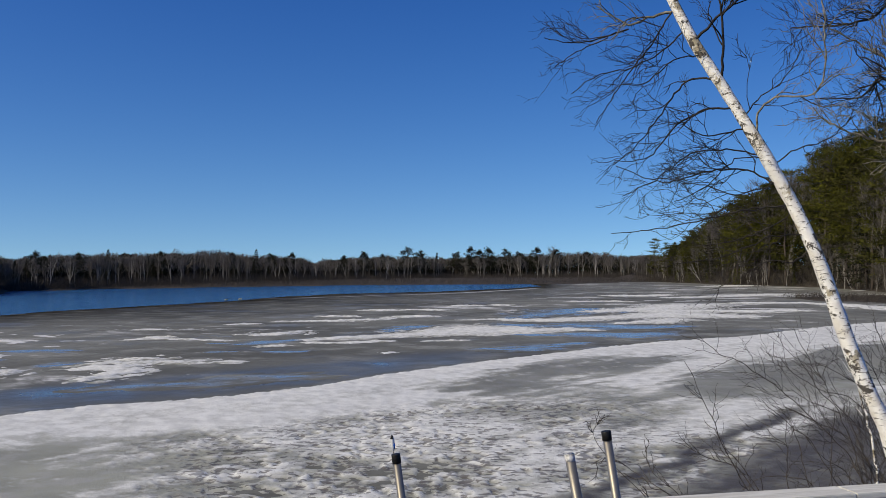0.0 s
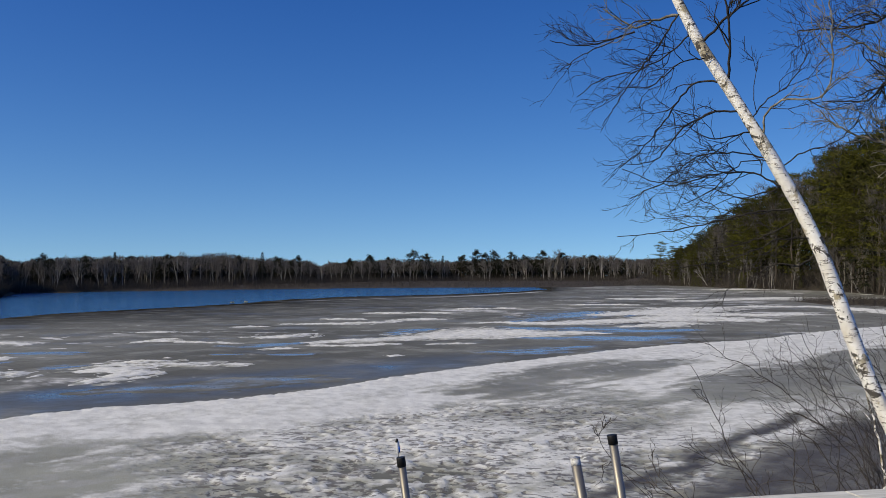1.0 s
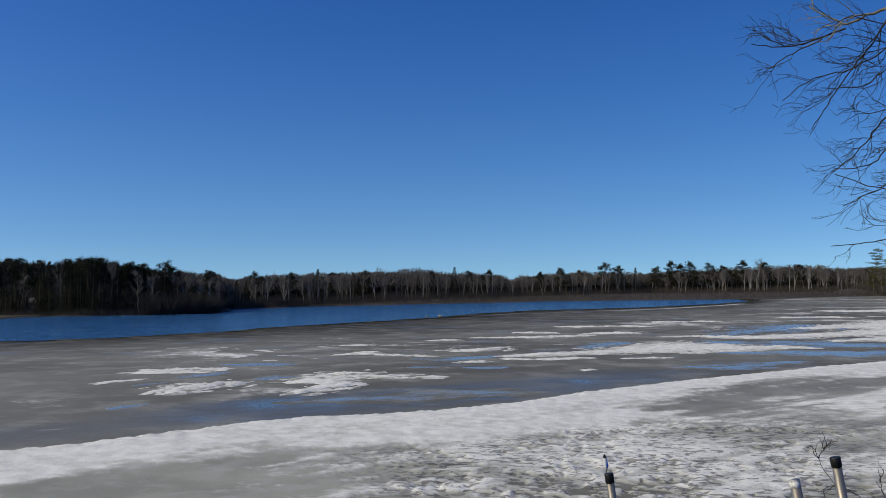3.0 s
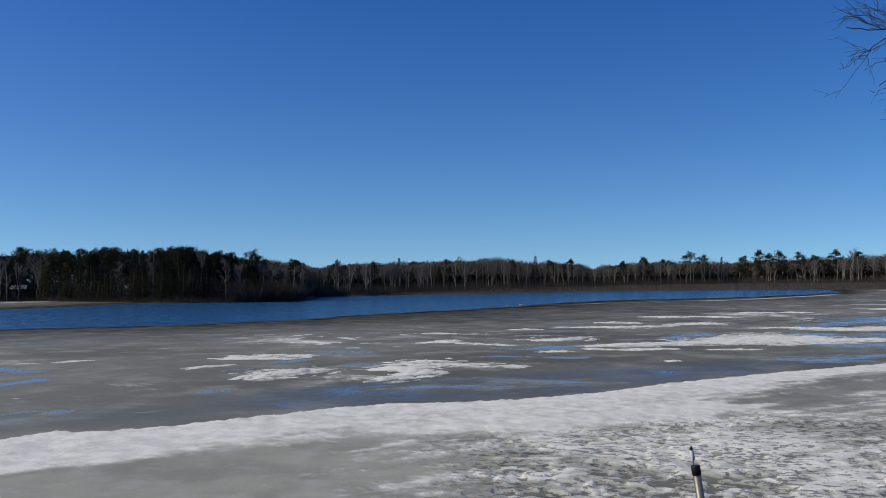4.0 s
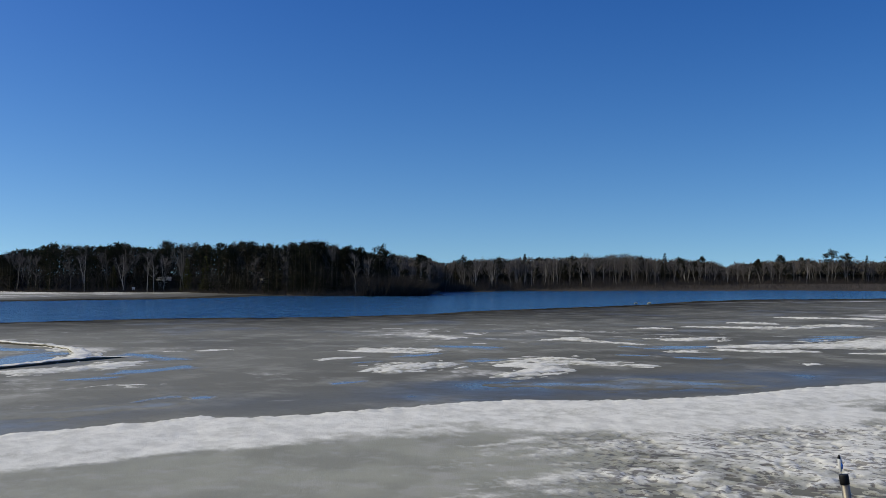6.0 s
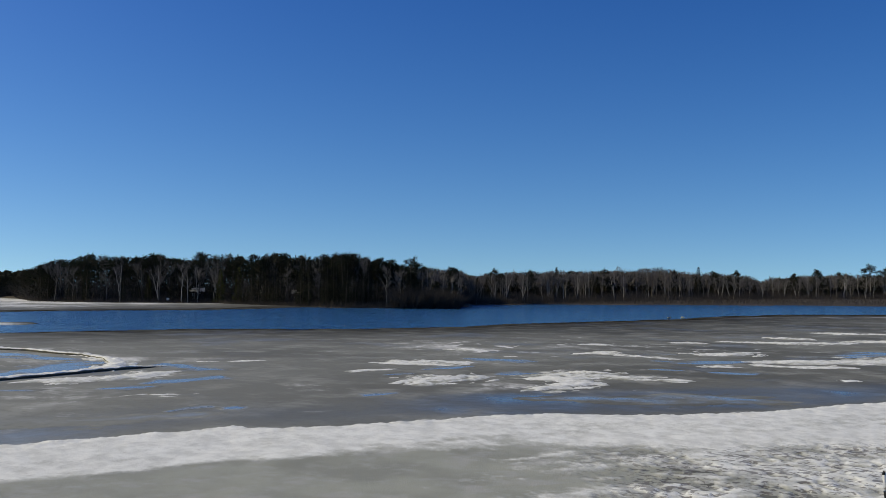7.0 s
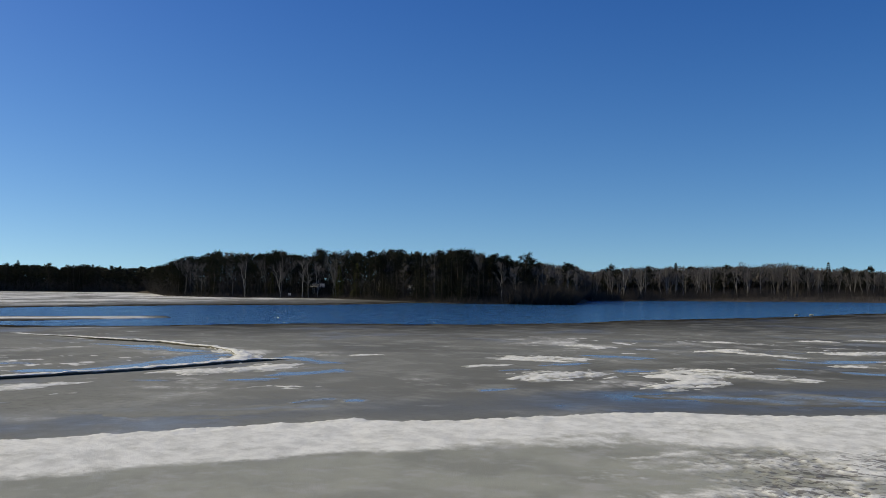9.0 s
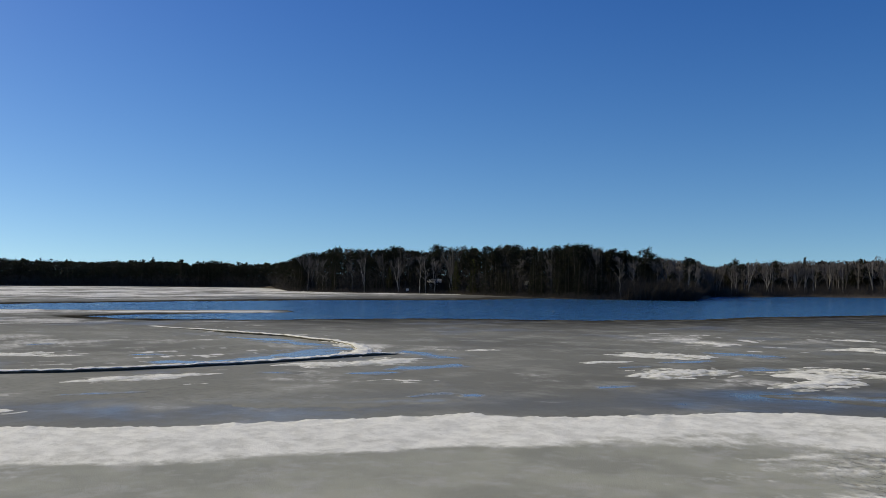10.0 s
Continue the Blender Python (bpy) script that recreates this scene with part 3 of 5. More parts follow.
def snow_patch(spine, fray=None, thick=0.13):
    """A low crusted snow drift on the ice, frayed along its run; spine: places and half widths."""
    seed = 100 + len(bpy.data.objects)
    fray = fray or (0.4 if max(q[2] for q in spine) > 2.5 else 1.0)
    lx, ly, line, at = local_grid(spine, 0.17, 120)
    off, wide = along_spine(lx, ly, line)
    size = np.clip(wide, 0.3, 4.0)
    g = 0.9 - off + 0.5 * fray * layers(lx + 50 * seed, ly, max(0.8 * max(q[2] for q in line), 0.5), seed, 6, 0.7)
    g = g + 1.2 * fray * layers(lx / 2.2 + 7 * seed, ly / float(np.clip(0.3 * np.median(size), 0.16, 0.8)), 1.0, seed + 3, 4, 0.68)
    crumbs = layers(lx / 1.6, ly / 0.7, 0.4, seed + 5, 4, 0.72)
    lift = thick * np.clip(size / 1.2, 0.35, 1.3)
    z = np.clip(g, -0.5, 1.0) * lift * 0.7 + 0.5 * lift * crumbs * (g > 0) + 0.3 * lift * layers(lx, ly + 30 * seed, 0.9, seed + 9, 4) * (g > 0) - 0.02
    ob = new("snow_patch", sheet("snow_patch", np.stack([lx, ly, z], -1), SNOW, keep=z > -0.025, deep=np.clip(0.24 + 0.9 * g + 2.2 * fray * crumbs, 0, 1), pit=0.45 * np.clip(1.0 - g, 0, 1)))
    ob.matrix_world = at
    return tagged(ob, "low patch of granular white snow lying on grey ice", "snow patch", "snow patches on the ice")


snow_patch([(-15.4, 36.7, 0.71), (-14.5, 38.2, 1.77), (-13.9, 39.9, 2.45), (-12.6, 39.8, 1.88), (-10.7, 39.5, 1.04), (-9.8, 40.0, 0.93), (-8.4, 39.9, 0.39)])
snow_patch([(-14.1, 32.8, 0.57), (-13.5, 33.7, 1.38), (-12.9, 34.8, 1.25), (-12.8, 36.8, 1.16)])
snow_patch([(-19.6, 31.8, 0.45), (-19.3, 33.2, 1.42), (-18.7, 35.2, 1.79), (-18.1, 37.0, 1.09), (-17.7, 37.6, 0.28)])
snow_patch([(-18.5, 32.4, 0.33), (-17.5, 33.4, 0.46)])
snow_patch([(-26.4, 40.6, 0.56), (-25.1, 40.9, 0.92), (-23.9, 42.4, 2.28), (-22.8, 42.9, 1.52), (-21.5, 42.8, 0.37)])
snow_patch([(-24.3, 35.8, 0.59), (-23.8, 36.6, 0.76), (-23.2, 37.7, 0.47)])
snow_patch([(-19.3, 53.1, 0.51), (-18.2, 54.9, 1.33), (-16.3, 54.2, 1.01), (-14.5, 53.5, 0.97), (-12.3, 52.5, 0.46)])
snow_patch([(-27.7, 52.3, 0.56), (-26.7, 52.9, 1.13), (-25.3, 53.0, 0.55)])
snow_patch([(-8.9, 52.7, 0.68), (-7.0, 53.5, 1.63), (-5.1, 54.8, 1.95), (-3.0, 56.1, 2.55), (-1.3, 57.6, 3.22), (0.6, 59.7, 5.21), (3.0, 61.9, 6.26), (4.5, 60.6, 4.78), (6.4, 60.5, 2.38), (8.9, 61.5, 1.85), (10.9, 60.8, 0.61)])
snow_patch([(-0.8, 51.8, 0.65), (0.5, 52.1, 1.10), (1.5, 52.5, 0.45)])
snow_patch([(-7.8, 50.9, 0.85), (-5.4, 50.8, 1.05), (-3.5, 51.9, 0.87)])
snow_patch([(-13.4, 73.3, 0.88), (-10.6, 74.0, 1.34), (-7.9, 74.6, 1.81), (-5.6, 76.3, 1.41)])
snow_patch([(-4.5, 79.1, 1.21), (-2.3, 80.9, 1.91), (-0.5, 80.8, 1.05)])
snow_patch([(1.5, 74.8, 0.90), (4.6, 75.4, 1.84), (7.3, 73.4, 2.63), (10.2, 74.0, 3.58), (13.5, 76.5, 3.37), (18.0, 79.1, 4.16), (21.8, 82.0, 6.79), (24.8, 79.6, 5.38), (27.9, 78.3, 1.58)])
snow_patch([(15.4, 88.6, 2.58), (19.2, 92.3, 4.93), (23.8, 96.2, 6.19), (29.0, 103.9, 7.28), (31.8, 105.4, 2.82)])
snow_patch([(22.0, 89.3, 3.99), (26.9, 90.1, 4.12), (30.9, 88.4, 4.02), (35.7, 90.6, 2.85)])
snow_patch([(13.9, 68.7, 1.56), (16.4, 70.1, 2.86), (19.5, 73.3, 2.70)])
snow_patch([(-10.3, 48.3, 0.38), (-9.5, 48.6, 1.17), (-8.5, 49.0, 0.39)])
snow_patch([(-11.8, 56.7, 0.79), (-11.1, 58.7, 2.27), (-10.2, 60.4, 1.19), (-9.6, 61.5, 0.62)])
snow_patch([(-16.7, 69.5, 0.80), (-15.5, 70.2, 1.06), (-14.7, 70.1, 0.65)])
snow_patch([(-22.4, 63.0, 0.54), (-20.9, 63.5, 0.82), (-19.9, 63.5, 0.55)])
snow_patch([(-10.2, 81.6, 1.63), (-8.1, 81.5, 1.08)])
snow_patch([(-8.2, 95.1, 1.17), (-6.4, 94.9, 1.61), (-4.8, 94.8, 1.02)])
snow_patch([(-3.5, 96.1, 1.19), (-1.5, 95.9, 1.78), (0.3, 94.2, 1.00)])
snow_patch([(1.4, 105.4, 1.26), (2.8, 107.0, 2.04), (4.2, 106.8, 1.29)])
snow_patch([(5.8, 108.5, 1.14), (7.7, 108.3, 1.71)])
snow_patch([(-2.9, 43.5, 0.31), (-2.7, 44.5, 0.80), (-2.2, 44.8, 0.32)])
snow_patch([(-33.2, 14.2, 0.38), (-33.0, 15.6, 0.99), (-32.6, 16.8, 1.43), (-32.3, 18.1, 1.26), (-32.2, 19.1, 0.76), (-31.9, 20.2, 0.33)], 0.6)
snow_patch([(-33.0, 24.4, 0.95), (-32.1, 25.4, 1.60), (-31.5, 26.9, 1.70), (-31.1, 29.1, 1.60), (-31.4, 31.5, 0.6)], 0.5)
snow_patch([(-27.5, 8.9, 0.94), (-27.3, 9.8, 0.72), (-27.4, 10.5, 0.37), (-27.5, 10.9, 0.13)])
snow_patch([(-25.4, 24.0, 0.20), (-24.8, 24.0, 0.58), (-24.3, 24.3, 0.38), (-24.1, 24.9, 0.19)])
snow_patch([(-25.8, 23.0, 0.19), (-25.6, 23.8, 0.29)])
snow_patch([(-46.9, 15.9, 1.39), (-46.2, 16.7, 1.38), (-45.4, 18.1, 1.22), (-44.1, 19.2, 0.68), (-43.7, 20.1, 0.34)])
snow_patch([(-34.3, 35.8, 0.40), (-33.8, 36.3, 0.52)])
snow_patch([(-33.2, 37.1, 0.40), (-32.6, 37.1, 0.79), (-32.3, 38.1, 0.60), (-31.7, 38.2, 0.40)])
snow_patch([(-29.5, 17.2, 0.27), (-29.3, 17.7, 0.27)])
snow_patch([(-43.8, 35.6, 0.70), (-41.1, 35.0, 1.05), (-38.1, 33.4, 1.35), (-35.9, 31.4, 1.15), (-35.0, 29.4, 0.95), (-34.8, 27.3, 0.80), (-34.6, 25.9, 0.40)], 0.5, 0.2)
snow_patch([(36.3, 136.1, 3.10), (46.8, 144.4, 4.62), (58.7, 153.8, 5.33), (64.2, 152.8, 3.28)], 0.6)
snow_patch([(35.9, 110.8, 1.67), (40.7, 112.3, 3.47), (44.1, 111.8, 2.17)], 0.6)
snow_patch([(45.1, 111.7, 2.18), (47.2, 107.4, 3.06), (47.0, 98.4, 3.47), (47.4, 90.7, 3.76)], 0.6)
snow_patch([(29.6, 151.0, 3.01), (32.5, 146.8, 4.29), (38.9, 153.3, 2.75)], 0.6)
snow_patch([(18.1, 119.8, 1.64), (22.3, 121.6, 2.43), (24.8, 118.9, 1.63)], 0.6)
snow_patch([(74.9, 240.4, 6.87), (91.7, 257.4, 10.26), (99.4, 243.7, 7.27)], 0.6)


def meltwater_pool(spine, clear=1.0):
    """A thin pool of meltwater standing on the ice, clear water towards its middle."""
    seed = 100 + len(bpy.data.objects)
    lx, ly, line, at = local_grid(spine, min(0.22, max(q[2] for q in spine) / 6), 110)
    off, wide = along_spine(lx, ly, line)
    g = 1.0 - off + 0.8 * layers(lx + 40 * seed, ly, max(1.1 * max(q[2] for q in line), 0.6), seed, 6, 0.66) + 0.9 * layers(lx / 3.0 + 3 * seed, ly / 0.5, 1.0, seed + 3, 4, 0.64)
    z = np.clip(g * 0.2, -0.05, 0.006 + 0.0004 * (seed % 40))
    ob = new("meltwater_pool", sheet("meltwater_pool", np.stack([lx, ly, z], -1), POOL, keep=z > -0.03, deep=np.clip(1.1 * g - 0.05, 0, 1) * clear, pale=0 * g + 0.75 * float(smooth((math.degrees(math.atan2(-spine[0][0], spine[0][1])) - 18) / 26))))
    ob.matrix_world = at
    return tagged(ob, "shallow still pool of meltwater on grey ice", "meltwater pool", "meltwater pools on the ice")


meltwater_pool([(-23.0, 45.8, 0.75), (-21.7, 46.1, 1.50), (-20.3, 46.3, 1.50), (-19.1, 46.3, 0.37)], 1)
meltwater_pool([(-12.5, 30.3, 0.64), (-11.3, 31.2, 0.99), (-9.8, 31.6, 1.17), (-8.5, 32.7, 1.41), (-7.5, 34.1, 1.52), (-6.2, 34.2, 1.52), (-4.9, 34.0, 0.93)], 0.6)
meltwater_pool([(-13.2, 50.4, 0.63), (-11.6, 49.9, 1.23), (-10.3, 51.0, 2.13), (-8.7, 53.5, 2.33), (-7.8, 53.9, 0.94)], 0.9)
meltwater_pool([(-12.1, 44.9, 0.33), (-11.4, 45.2, 0.68), (-10.7, 45.2, 0.34)], 0.9)
meltwater_pool([(-8.6, 44.8, 0.65), (-7.9, 45.1, 1.32), (-7.0, 45.7, 0.68)], 1)
meltwater_pool([(2.1, 46.2, 1.37), (3.4, 45.8, 2.03), (5.3, 47.1, 2.15), (7.4, 49.2, 1.57)], 0.95)
meltwater_pool([(5.6, 66.9, 2.88), (7.4, 66.0, 3.53), (9.6, 66.6, 4.33), (11.5, 65.1, 4.15), (13.3, 63.6, 3.32), (15.7, 63.4, 2.66), (17.2, 64.6, 1.39)], 1.1)
meltwater_pool([(5.6, 56.5, 1.54), (7.7, 55.9, 2.02), (9.8, 55.8, 3.04), (11.5, 55.2, 2.99), (13.6, 56.6, 2.64), (15.2, 58.6, 1.71)], 1.0)
meltwater_pool([(-6.2, 58.9, 0.84), (-4.0, 60.4, 1.76), (-2.7, 64.7, 2.69), (-1.5, 66.7, 1.43)], 0.8)
meltwater_pool([(5.7, 76.8, 1.42), (7.9, 79.6, 2.56), (10.9, 84.8, 7.02), (14.1, 89.4, 7.85), (15.8, 94.8, 4.39)], 0.9)
meltwater_pool([(-16.4, 56.4, 0.53), (-15.1, 56.8, 0.80), (-13.8, 56.2, 0.52)], 0.7)
meltwater_pool([(-21.8, 38.7, 0.63), (-21.1, 39.8, 1.30), (-20.9, 41.1, 0.68)], 1)
meltwater_pool([(-17.3, 38.4, 0.85), (-16.8, 39.3, 1.17), (-16.4, 39.8, 0.59)], 0.9)
meltwater_pool([(-18.3, 27.7, 0.17), (-18.2, 28.5, 0.73), (-17.9, 29.1, 0.37)], 0.9)
meltwater_pool([(-21.4, 20.9, 0.20), (-21.5, 21.8, 0.35), (-21.3, 22.3, 0.51), (-21.1, 22.6, 0.15)], 0.9)
meltwater_pool([(-20.6, 22.6, 0.29), (-20.4, 22.7, 0.57), (-20.4, 23.1, 0.15)], 0.9)
meltwater_pool([(-34.7, 33.5, 1.05), (-32.6, 33.1, 1.64), (-31.2, 33.2, 1.90), (-29.6, 32.7, 0.30)], 1)
meltwater_pool([(-28.4, 26.6, 0.68), (-28.0, 27.8, 1.17), (-27.8, 29.2, 1.48), (-28.0, 30.5, 0.52)], 1)
meltwater_pool([(-28.2, 24.4, 0.61), (-27.9, 25.3, 0.84), (-27.5, 25.7, 0.63)], 0.9)
meltwater_pool([(-21.9, 35.1, 0.27), (-21.6, 35.9, 0.56), (-21.4, 36.3, 0.28)], 0.7)
meltwater_pool([(-37.8, 20.9, 0.85), (-36.4, 22.1, 1.12), (-36.4, 24.3, 1.49), (-36.4, 26.7, 1.60), (-37.4, 29.6, 2.17), (-39.2, 32.3, 1.64)], 1.2)
meltwater_pool([(-50.7, 32.6, 0.84), (-46.9, 33.1, 1.55), (-44.2, 33.3, 1.44), (-41.3, 33.1, 1.77)], 1.1)
meltwater_pool([(-42.1, 21.5, 0.34), (-42.0, 22.6, 0.86), (-41.0, 22.8, 0.33)], 0.9)
meltwater_pool([(-29.6, 12.6, 0.23), (-29.1, 13.7, 0.61), (-28.6, 14.9, 0.31)], 0.8)
meltwater_pool([(-30.7, 21.9, 0.67), (-30.1, 22.3, 0.66)], 0.7)
meltwater_pool([(-52.2, 20.6, 0.45), (-52.0, 21.5, 0.55)], 0.8)
meltwater_pool([(-25.0, 15.5, 0.67), (-23.0, 17.1, 1.03), (-21.8, 18.4, 1.16), (-20.7, 20.0, 0.92), (-20.1, 21.4, 0.55)], 0.35)


def pressure_ridge(line, tall, wide, seed, label, fade=3.0):
    """A heaved-up edge of ice with a steep broken face and a snowy back."""
    rng = np.random.default_rng(seed)
    line = np.array(line, float)
    run = np.r_[0, np.cumsum(np.hypot(*np.diff(line, axis=0).T))]
    s = np.arange(0, run[-1], 0.12)
    c = np.stack([np.interp(s, run, line[:, k]) for k in (0, 1)], -1)
    c += 0.09 * np.stack([layers(s, 0 * s, 1.5, seed, 4), layers(s, 0 * s + 9, 1.5, seed, 4)], -1)
    tan = np.gradient(c, axis=0)
    tan /= np.linalg.norm(tan, axis=1, keepdims=True)
    side = np.stack([tan[:, 1], -tan[:, 0]], -1)
    h = tall * (1 + 0.3 * layers(s, 0 * s + 3, 0.6, seed + 2, 4)) * smooth(s / fade + 0.1) * smooth((s[-1] - s) / 3 + 0.1)
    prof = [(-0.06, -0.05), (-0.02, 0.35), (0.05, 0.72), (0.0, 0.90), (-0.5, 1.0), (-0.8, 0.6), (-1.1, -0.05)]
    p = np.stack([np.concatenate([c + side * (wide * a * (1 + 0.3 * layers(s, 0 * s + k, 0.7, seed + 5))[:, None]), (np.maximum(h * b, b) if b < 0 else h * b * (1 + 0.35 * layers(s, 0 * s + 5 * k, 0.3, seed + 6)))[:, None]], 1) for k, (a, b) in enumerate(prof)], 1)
    # Steep face is bare ice, coloured darker still to carry its shade.
    ob = new("pressure_ridge", sheet("pressure_ridge", p, SNOW, deep=np.broadcast_to([0, 0, 0.1, 1, 1, 0.9, 0.4], p.shape[:2]), soak_shade=np.broadcast_to([0.9, 0.9, 0.5, 0, 0, 0, 0], p.shape[:2])))
    return tagged(ob, label, "ice ridge")


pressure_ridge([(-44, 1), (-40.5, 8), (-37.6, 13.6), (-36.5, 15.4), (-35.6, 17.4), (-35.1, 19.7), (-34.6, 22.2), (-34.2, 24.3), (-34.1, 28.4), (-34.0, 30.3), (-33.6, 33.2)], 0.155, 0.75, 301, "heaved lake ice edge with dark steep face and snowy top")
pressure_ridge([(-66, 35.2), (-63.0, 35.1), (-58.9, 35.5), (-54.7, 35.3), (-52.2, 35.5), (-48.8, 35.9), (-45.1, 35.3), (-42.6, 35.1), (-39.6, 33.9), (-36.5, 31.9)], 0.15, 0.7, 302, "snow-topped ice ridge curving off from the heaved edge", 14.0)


# ---- woods ----
def bare_tree(seed, tall, white, twigs=700, limbs=10, spread=0.14, fork=False):
    """A leafless broadleaf tree: trunk with rising limbs and branches, and a haze of fine twigs."""
    rng = np.random.default_rng(seed)
    trunk, crown = Shape(), Shape()
    top = np.array([rng.normal() * 0.04 * tall, rng.normal() * 0.04 * tall, tall * 0.94])
    stems = [bend((0, 0, -0.4), top, 9, 0.010, rng)]
    trunk.tube(stems[0], np.linspace(tall * 0.0135, 0.035, 9), 5)
    if fork:
        a = rng.uniform(0, 2 * np.pi)
        stems.append(bend(stems[0][2], stems[0][2] + (0.19 * tall * np.cos(a), 0.19 * tall * np.sin(a), 0.64 * tall), 9, 0.014, rng))
        trunk.tube(stems[1], np.linspace(tall * 0.0105, 0.03, 9), 5)
    ends = []
    for k in range(limbs):
        stem = stems[k % len(stems)]
        f = rng.uniform(0.38, 0.95)
        a = rng.uniform(0, 2 * np.pi)
        base = np.array([np.interp(f, np.linspace(0, 1, 9), stem[:, j]) for j in range(3)])
        reach = tall * spread * (1.25 - f) * rng.uniform(0.7, 1.5)
        tip = base + (np.cos(a) * reach, np.sin(a) * reach, reach * rng.uniform(0.9, 1.9))
        tip[2] = min(tip[2], tall)
        limb = bend(base, tip, 4, 0.05, rng)
        trunk.tube(limb, np.linspace(tall * 0.0042 * (1.35 - f) + 0.012, 0.009, 4), 3, cap=False)
        ends.append(limb[1:])
        b = a + rng.normal() * 0.9
        side = limb[2] + (np.cos(b) * reach * 0.6, np.sin(b) * reach * 0.6, reach * rng.uniform(0.3, 0.9))
        twig = bend(limb[2], side, 3, 0.06, rng)
        trunk.tube(twig, np.linspace(0.016, 0.007, 3), 3, cap=False)
        ends.append(twig[1:])
    ends += [st[6:] for st in stems]
    pts = np.concatenate(ends)
    at = pts[rng.integers(0, len(pts), twigs)] + rng.normal(size=(twigs, 3)) * 0.016 * tall
    out = at * (1, 1, 0)
    out /= np.linalg.norm(out, axis=1, keepdims=True) + 1e-6
    way = (out * rng.uniform(0.1, 0.9, (twigs, 1)) + rng.normal(size=(twigs, 3)) * 0.35 + (0, 0, 0.8)) * tall * rng.uniform(0.025, 0.075, (twigs, 1))
    crown.slivers(at, way, tall * 0.0040, rng)
    return trunk.mesh("trunk", FAR_BIRCH if white else GREY_BARK), crown.mesh("crown", CROWN_TWIG, True)


def spruce(seed, tall, needles=1500, width=0.16, full=0.08, needle=None):
    """A pointed conifer with drooping tiers of boughs."""
    rng = np.random.default_rng(seed)
    trunk, crown = Shape(), Shape()
    trunk.tube([(0, 0, -0.4), (0, 0, tall * 0.5), (0, 0, tall)], [tall * 0.012, tall * 0.007, 0.01], 6)
    tiers = 17
    level = rng.integers(0, tiers, needles)
    f = np.clip(full + (1 - full) * ((level + 0.5 + 0.22 * rng.normal(size=needles)) / tiers) ** 1.1, 0, 1)
    arms = rng.integers(0, 7, needles)
    a = arms * 2 * np.pi / 7 + level * 0.9 + rng.normal(size=needles) * 0.22
    lobe = 0.55 + 0.75 * hashed(level, arms, seed)
    reach = tall * width * (1.04 - f) ** 0.85 * lobe
    q = rng.random(needles) ** 0.55
    at = np.stack([np.cos(a) * reach * q, np.sin(a) * reach * q, tall * f - reach * q * 0.32 + 0.10 * reach * q ** 4], -1)
    way = np.stack([np.cos(a), np.sin(a), rng.uniform(-0.5, 0.2, needles)], -1) * tall * rng.uniform(0.014, 0.034, (needles, 1)) + rng.normal(size=(needles, 3)) * 0.010 * tall
    crown.slivers(at, way, tall * 0.017, rng)
    return trunk.mesh("trunk", PINE_BARK), crown.mesh("crown", needle or SPRUCE, True)


def pine(seed, tall, needles=2600, start=0.35, spread=0.17, dark=False, blade=0.34, boughs=34, puff=1.0):
    """A tall pine: bare lower trunk with dead snags, rising boughs that end in rounded puffs of needles."""
    rng = np.random.default_rng(seed)
    trunk, crown = Shape(), Shape()
    stem = bend((0, 0, -0.4), (rng.normal() * 0.03 * tall, rng.normal() * 0.03 * tall, tall * 0.95), 8, 0.006, rng)
    trunk.tube(stem, np.linspace(tall * 0.013, 0.03, 8), 7)
    puffs = [(stem[-1] + (0, 0, 0.01 * tall), tall * 0.042 * puff)]
    for k in range(boughs):
        f = start + (1 - start) * (k + rng.random()) / boughs
        a = k * 2.4 + rng.normal() * 0.4
        shape = min(1.0, 2.6 * (1 - f) + 0.38) if dark else np.sin(np.pi * np.clip((f - start) / (1 - start) * 0.68 + 0.24, 0, 1)) ** 0.8
        reach = tall * spread * shape * rng.uniform(0.55, 1.2) + 0.2
        base = np.array([np.interp(f, np.linspace(0, 1, 8), stem[:, j]) for j in range(3)])
        tip = base + (np.cos(a) * reach, np.sin(a) * reach, reach * rng.uniform(0.05, 0.4))
        tip[2] = min(tip[2], 0.985 * tall)
        bough = bend(base, tip, 5, 0.04, rng)
        trunk.tube(bough, np.linspace(tall * 0.004 * (1.4 - f) + 0.01, 0.01, 5), 3, cap=False)
        for j in (2, 3, 4):
            if j > 2 or dark or rng.random() < 0.6:
                puffs.append((bough[j] + rng.normal(size=3) * tall * 0.012, puff * tall * rng.uniform(0.024, 0.048)))
    for k in range(8):
        f, a = rng.uniform(0.12, start + 0.1), rng.uniform(0, 2 * np.pi)
        base = np.array([np.interp(f, np.linspace(0, 1, 8), stem[:, j]) for j in range(3)])
        trunk.tube(bend(base, base + (np.cos(a) * 0.09 * tall, np.sin(a) * 0.09 * tall, rng.uniform(-0.02, 0.02) * tall), 4, 0.05, rng), [0.03, 0.025, 0.02, 0.01], 3, cap=False)
    each = max(needles // len(puffs), 6)
    c = np.repeat([t[0] for t in puffs], each, 0)
    s = np.repeat([t[1] for t in puffs], each)[:, None]
    off = rng.normal(size=c.shape)
    off /= np.linalg.norm(off, axis=1, keepdims=True)
    off *= rng.random((len(c), 1)) ** 0.45 * ((1.15, 1.15, 0.85) if dark else (1.5, 1.5, 0.38))
    way = (off * 0.55 + rng.normal(size=c.shape) * 0.4 + (0, 0, 0.18)) * s * (0.62 if dark else 0.85)
    crown.slivers(c + off * s, way, s[:, 0] * blade, rng)
    return trunk.mesh("trunk", PINE_BARK), crown.mesh("crown", SPRUCE if dark else PINE, True)


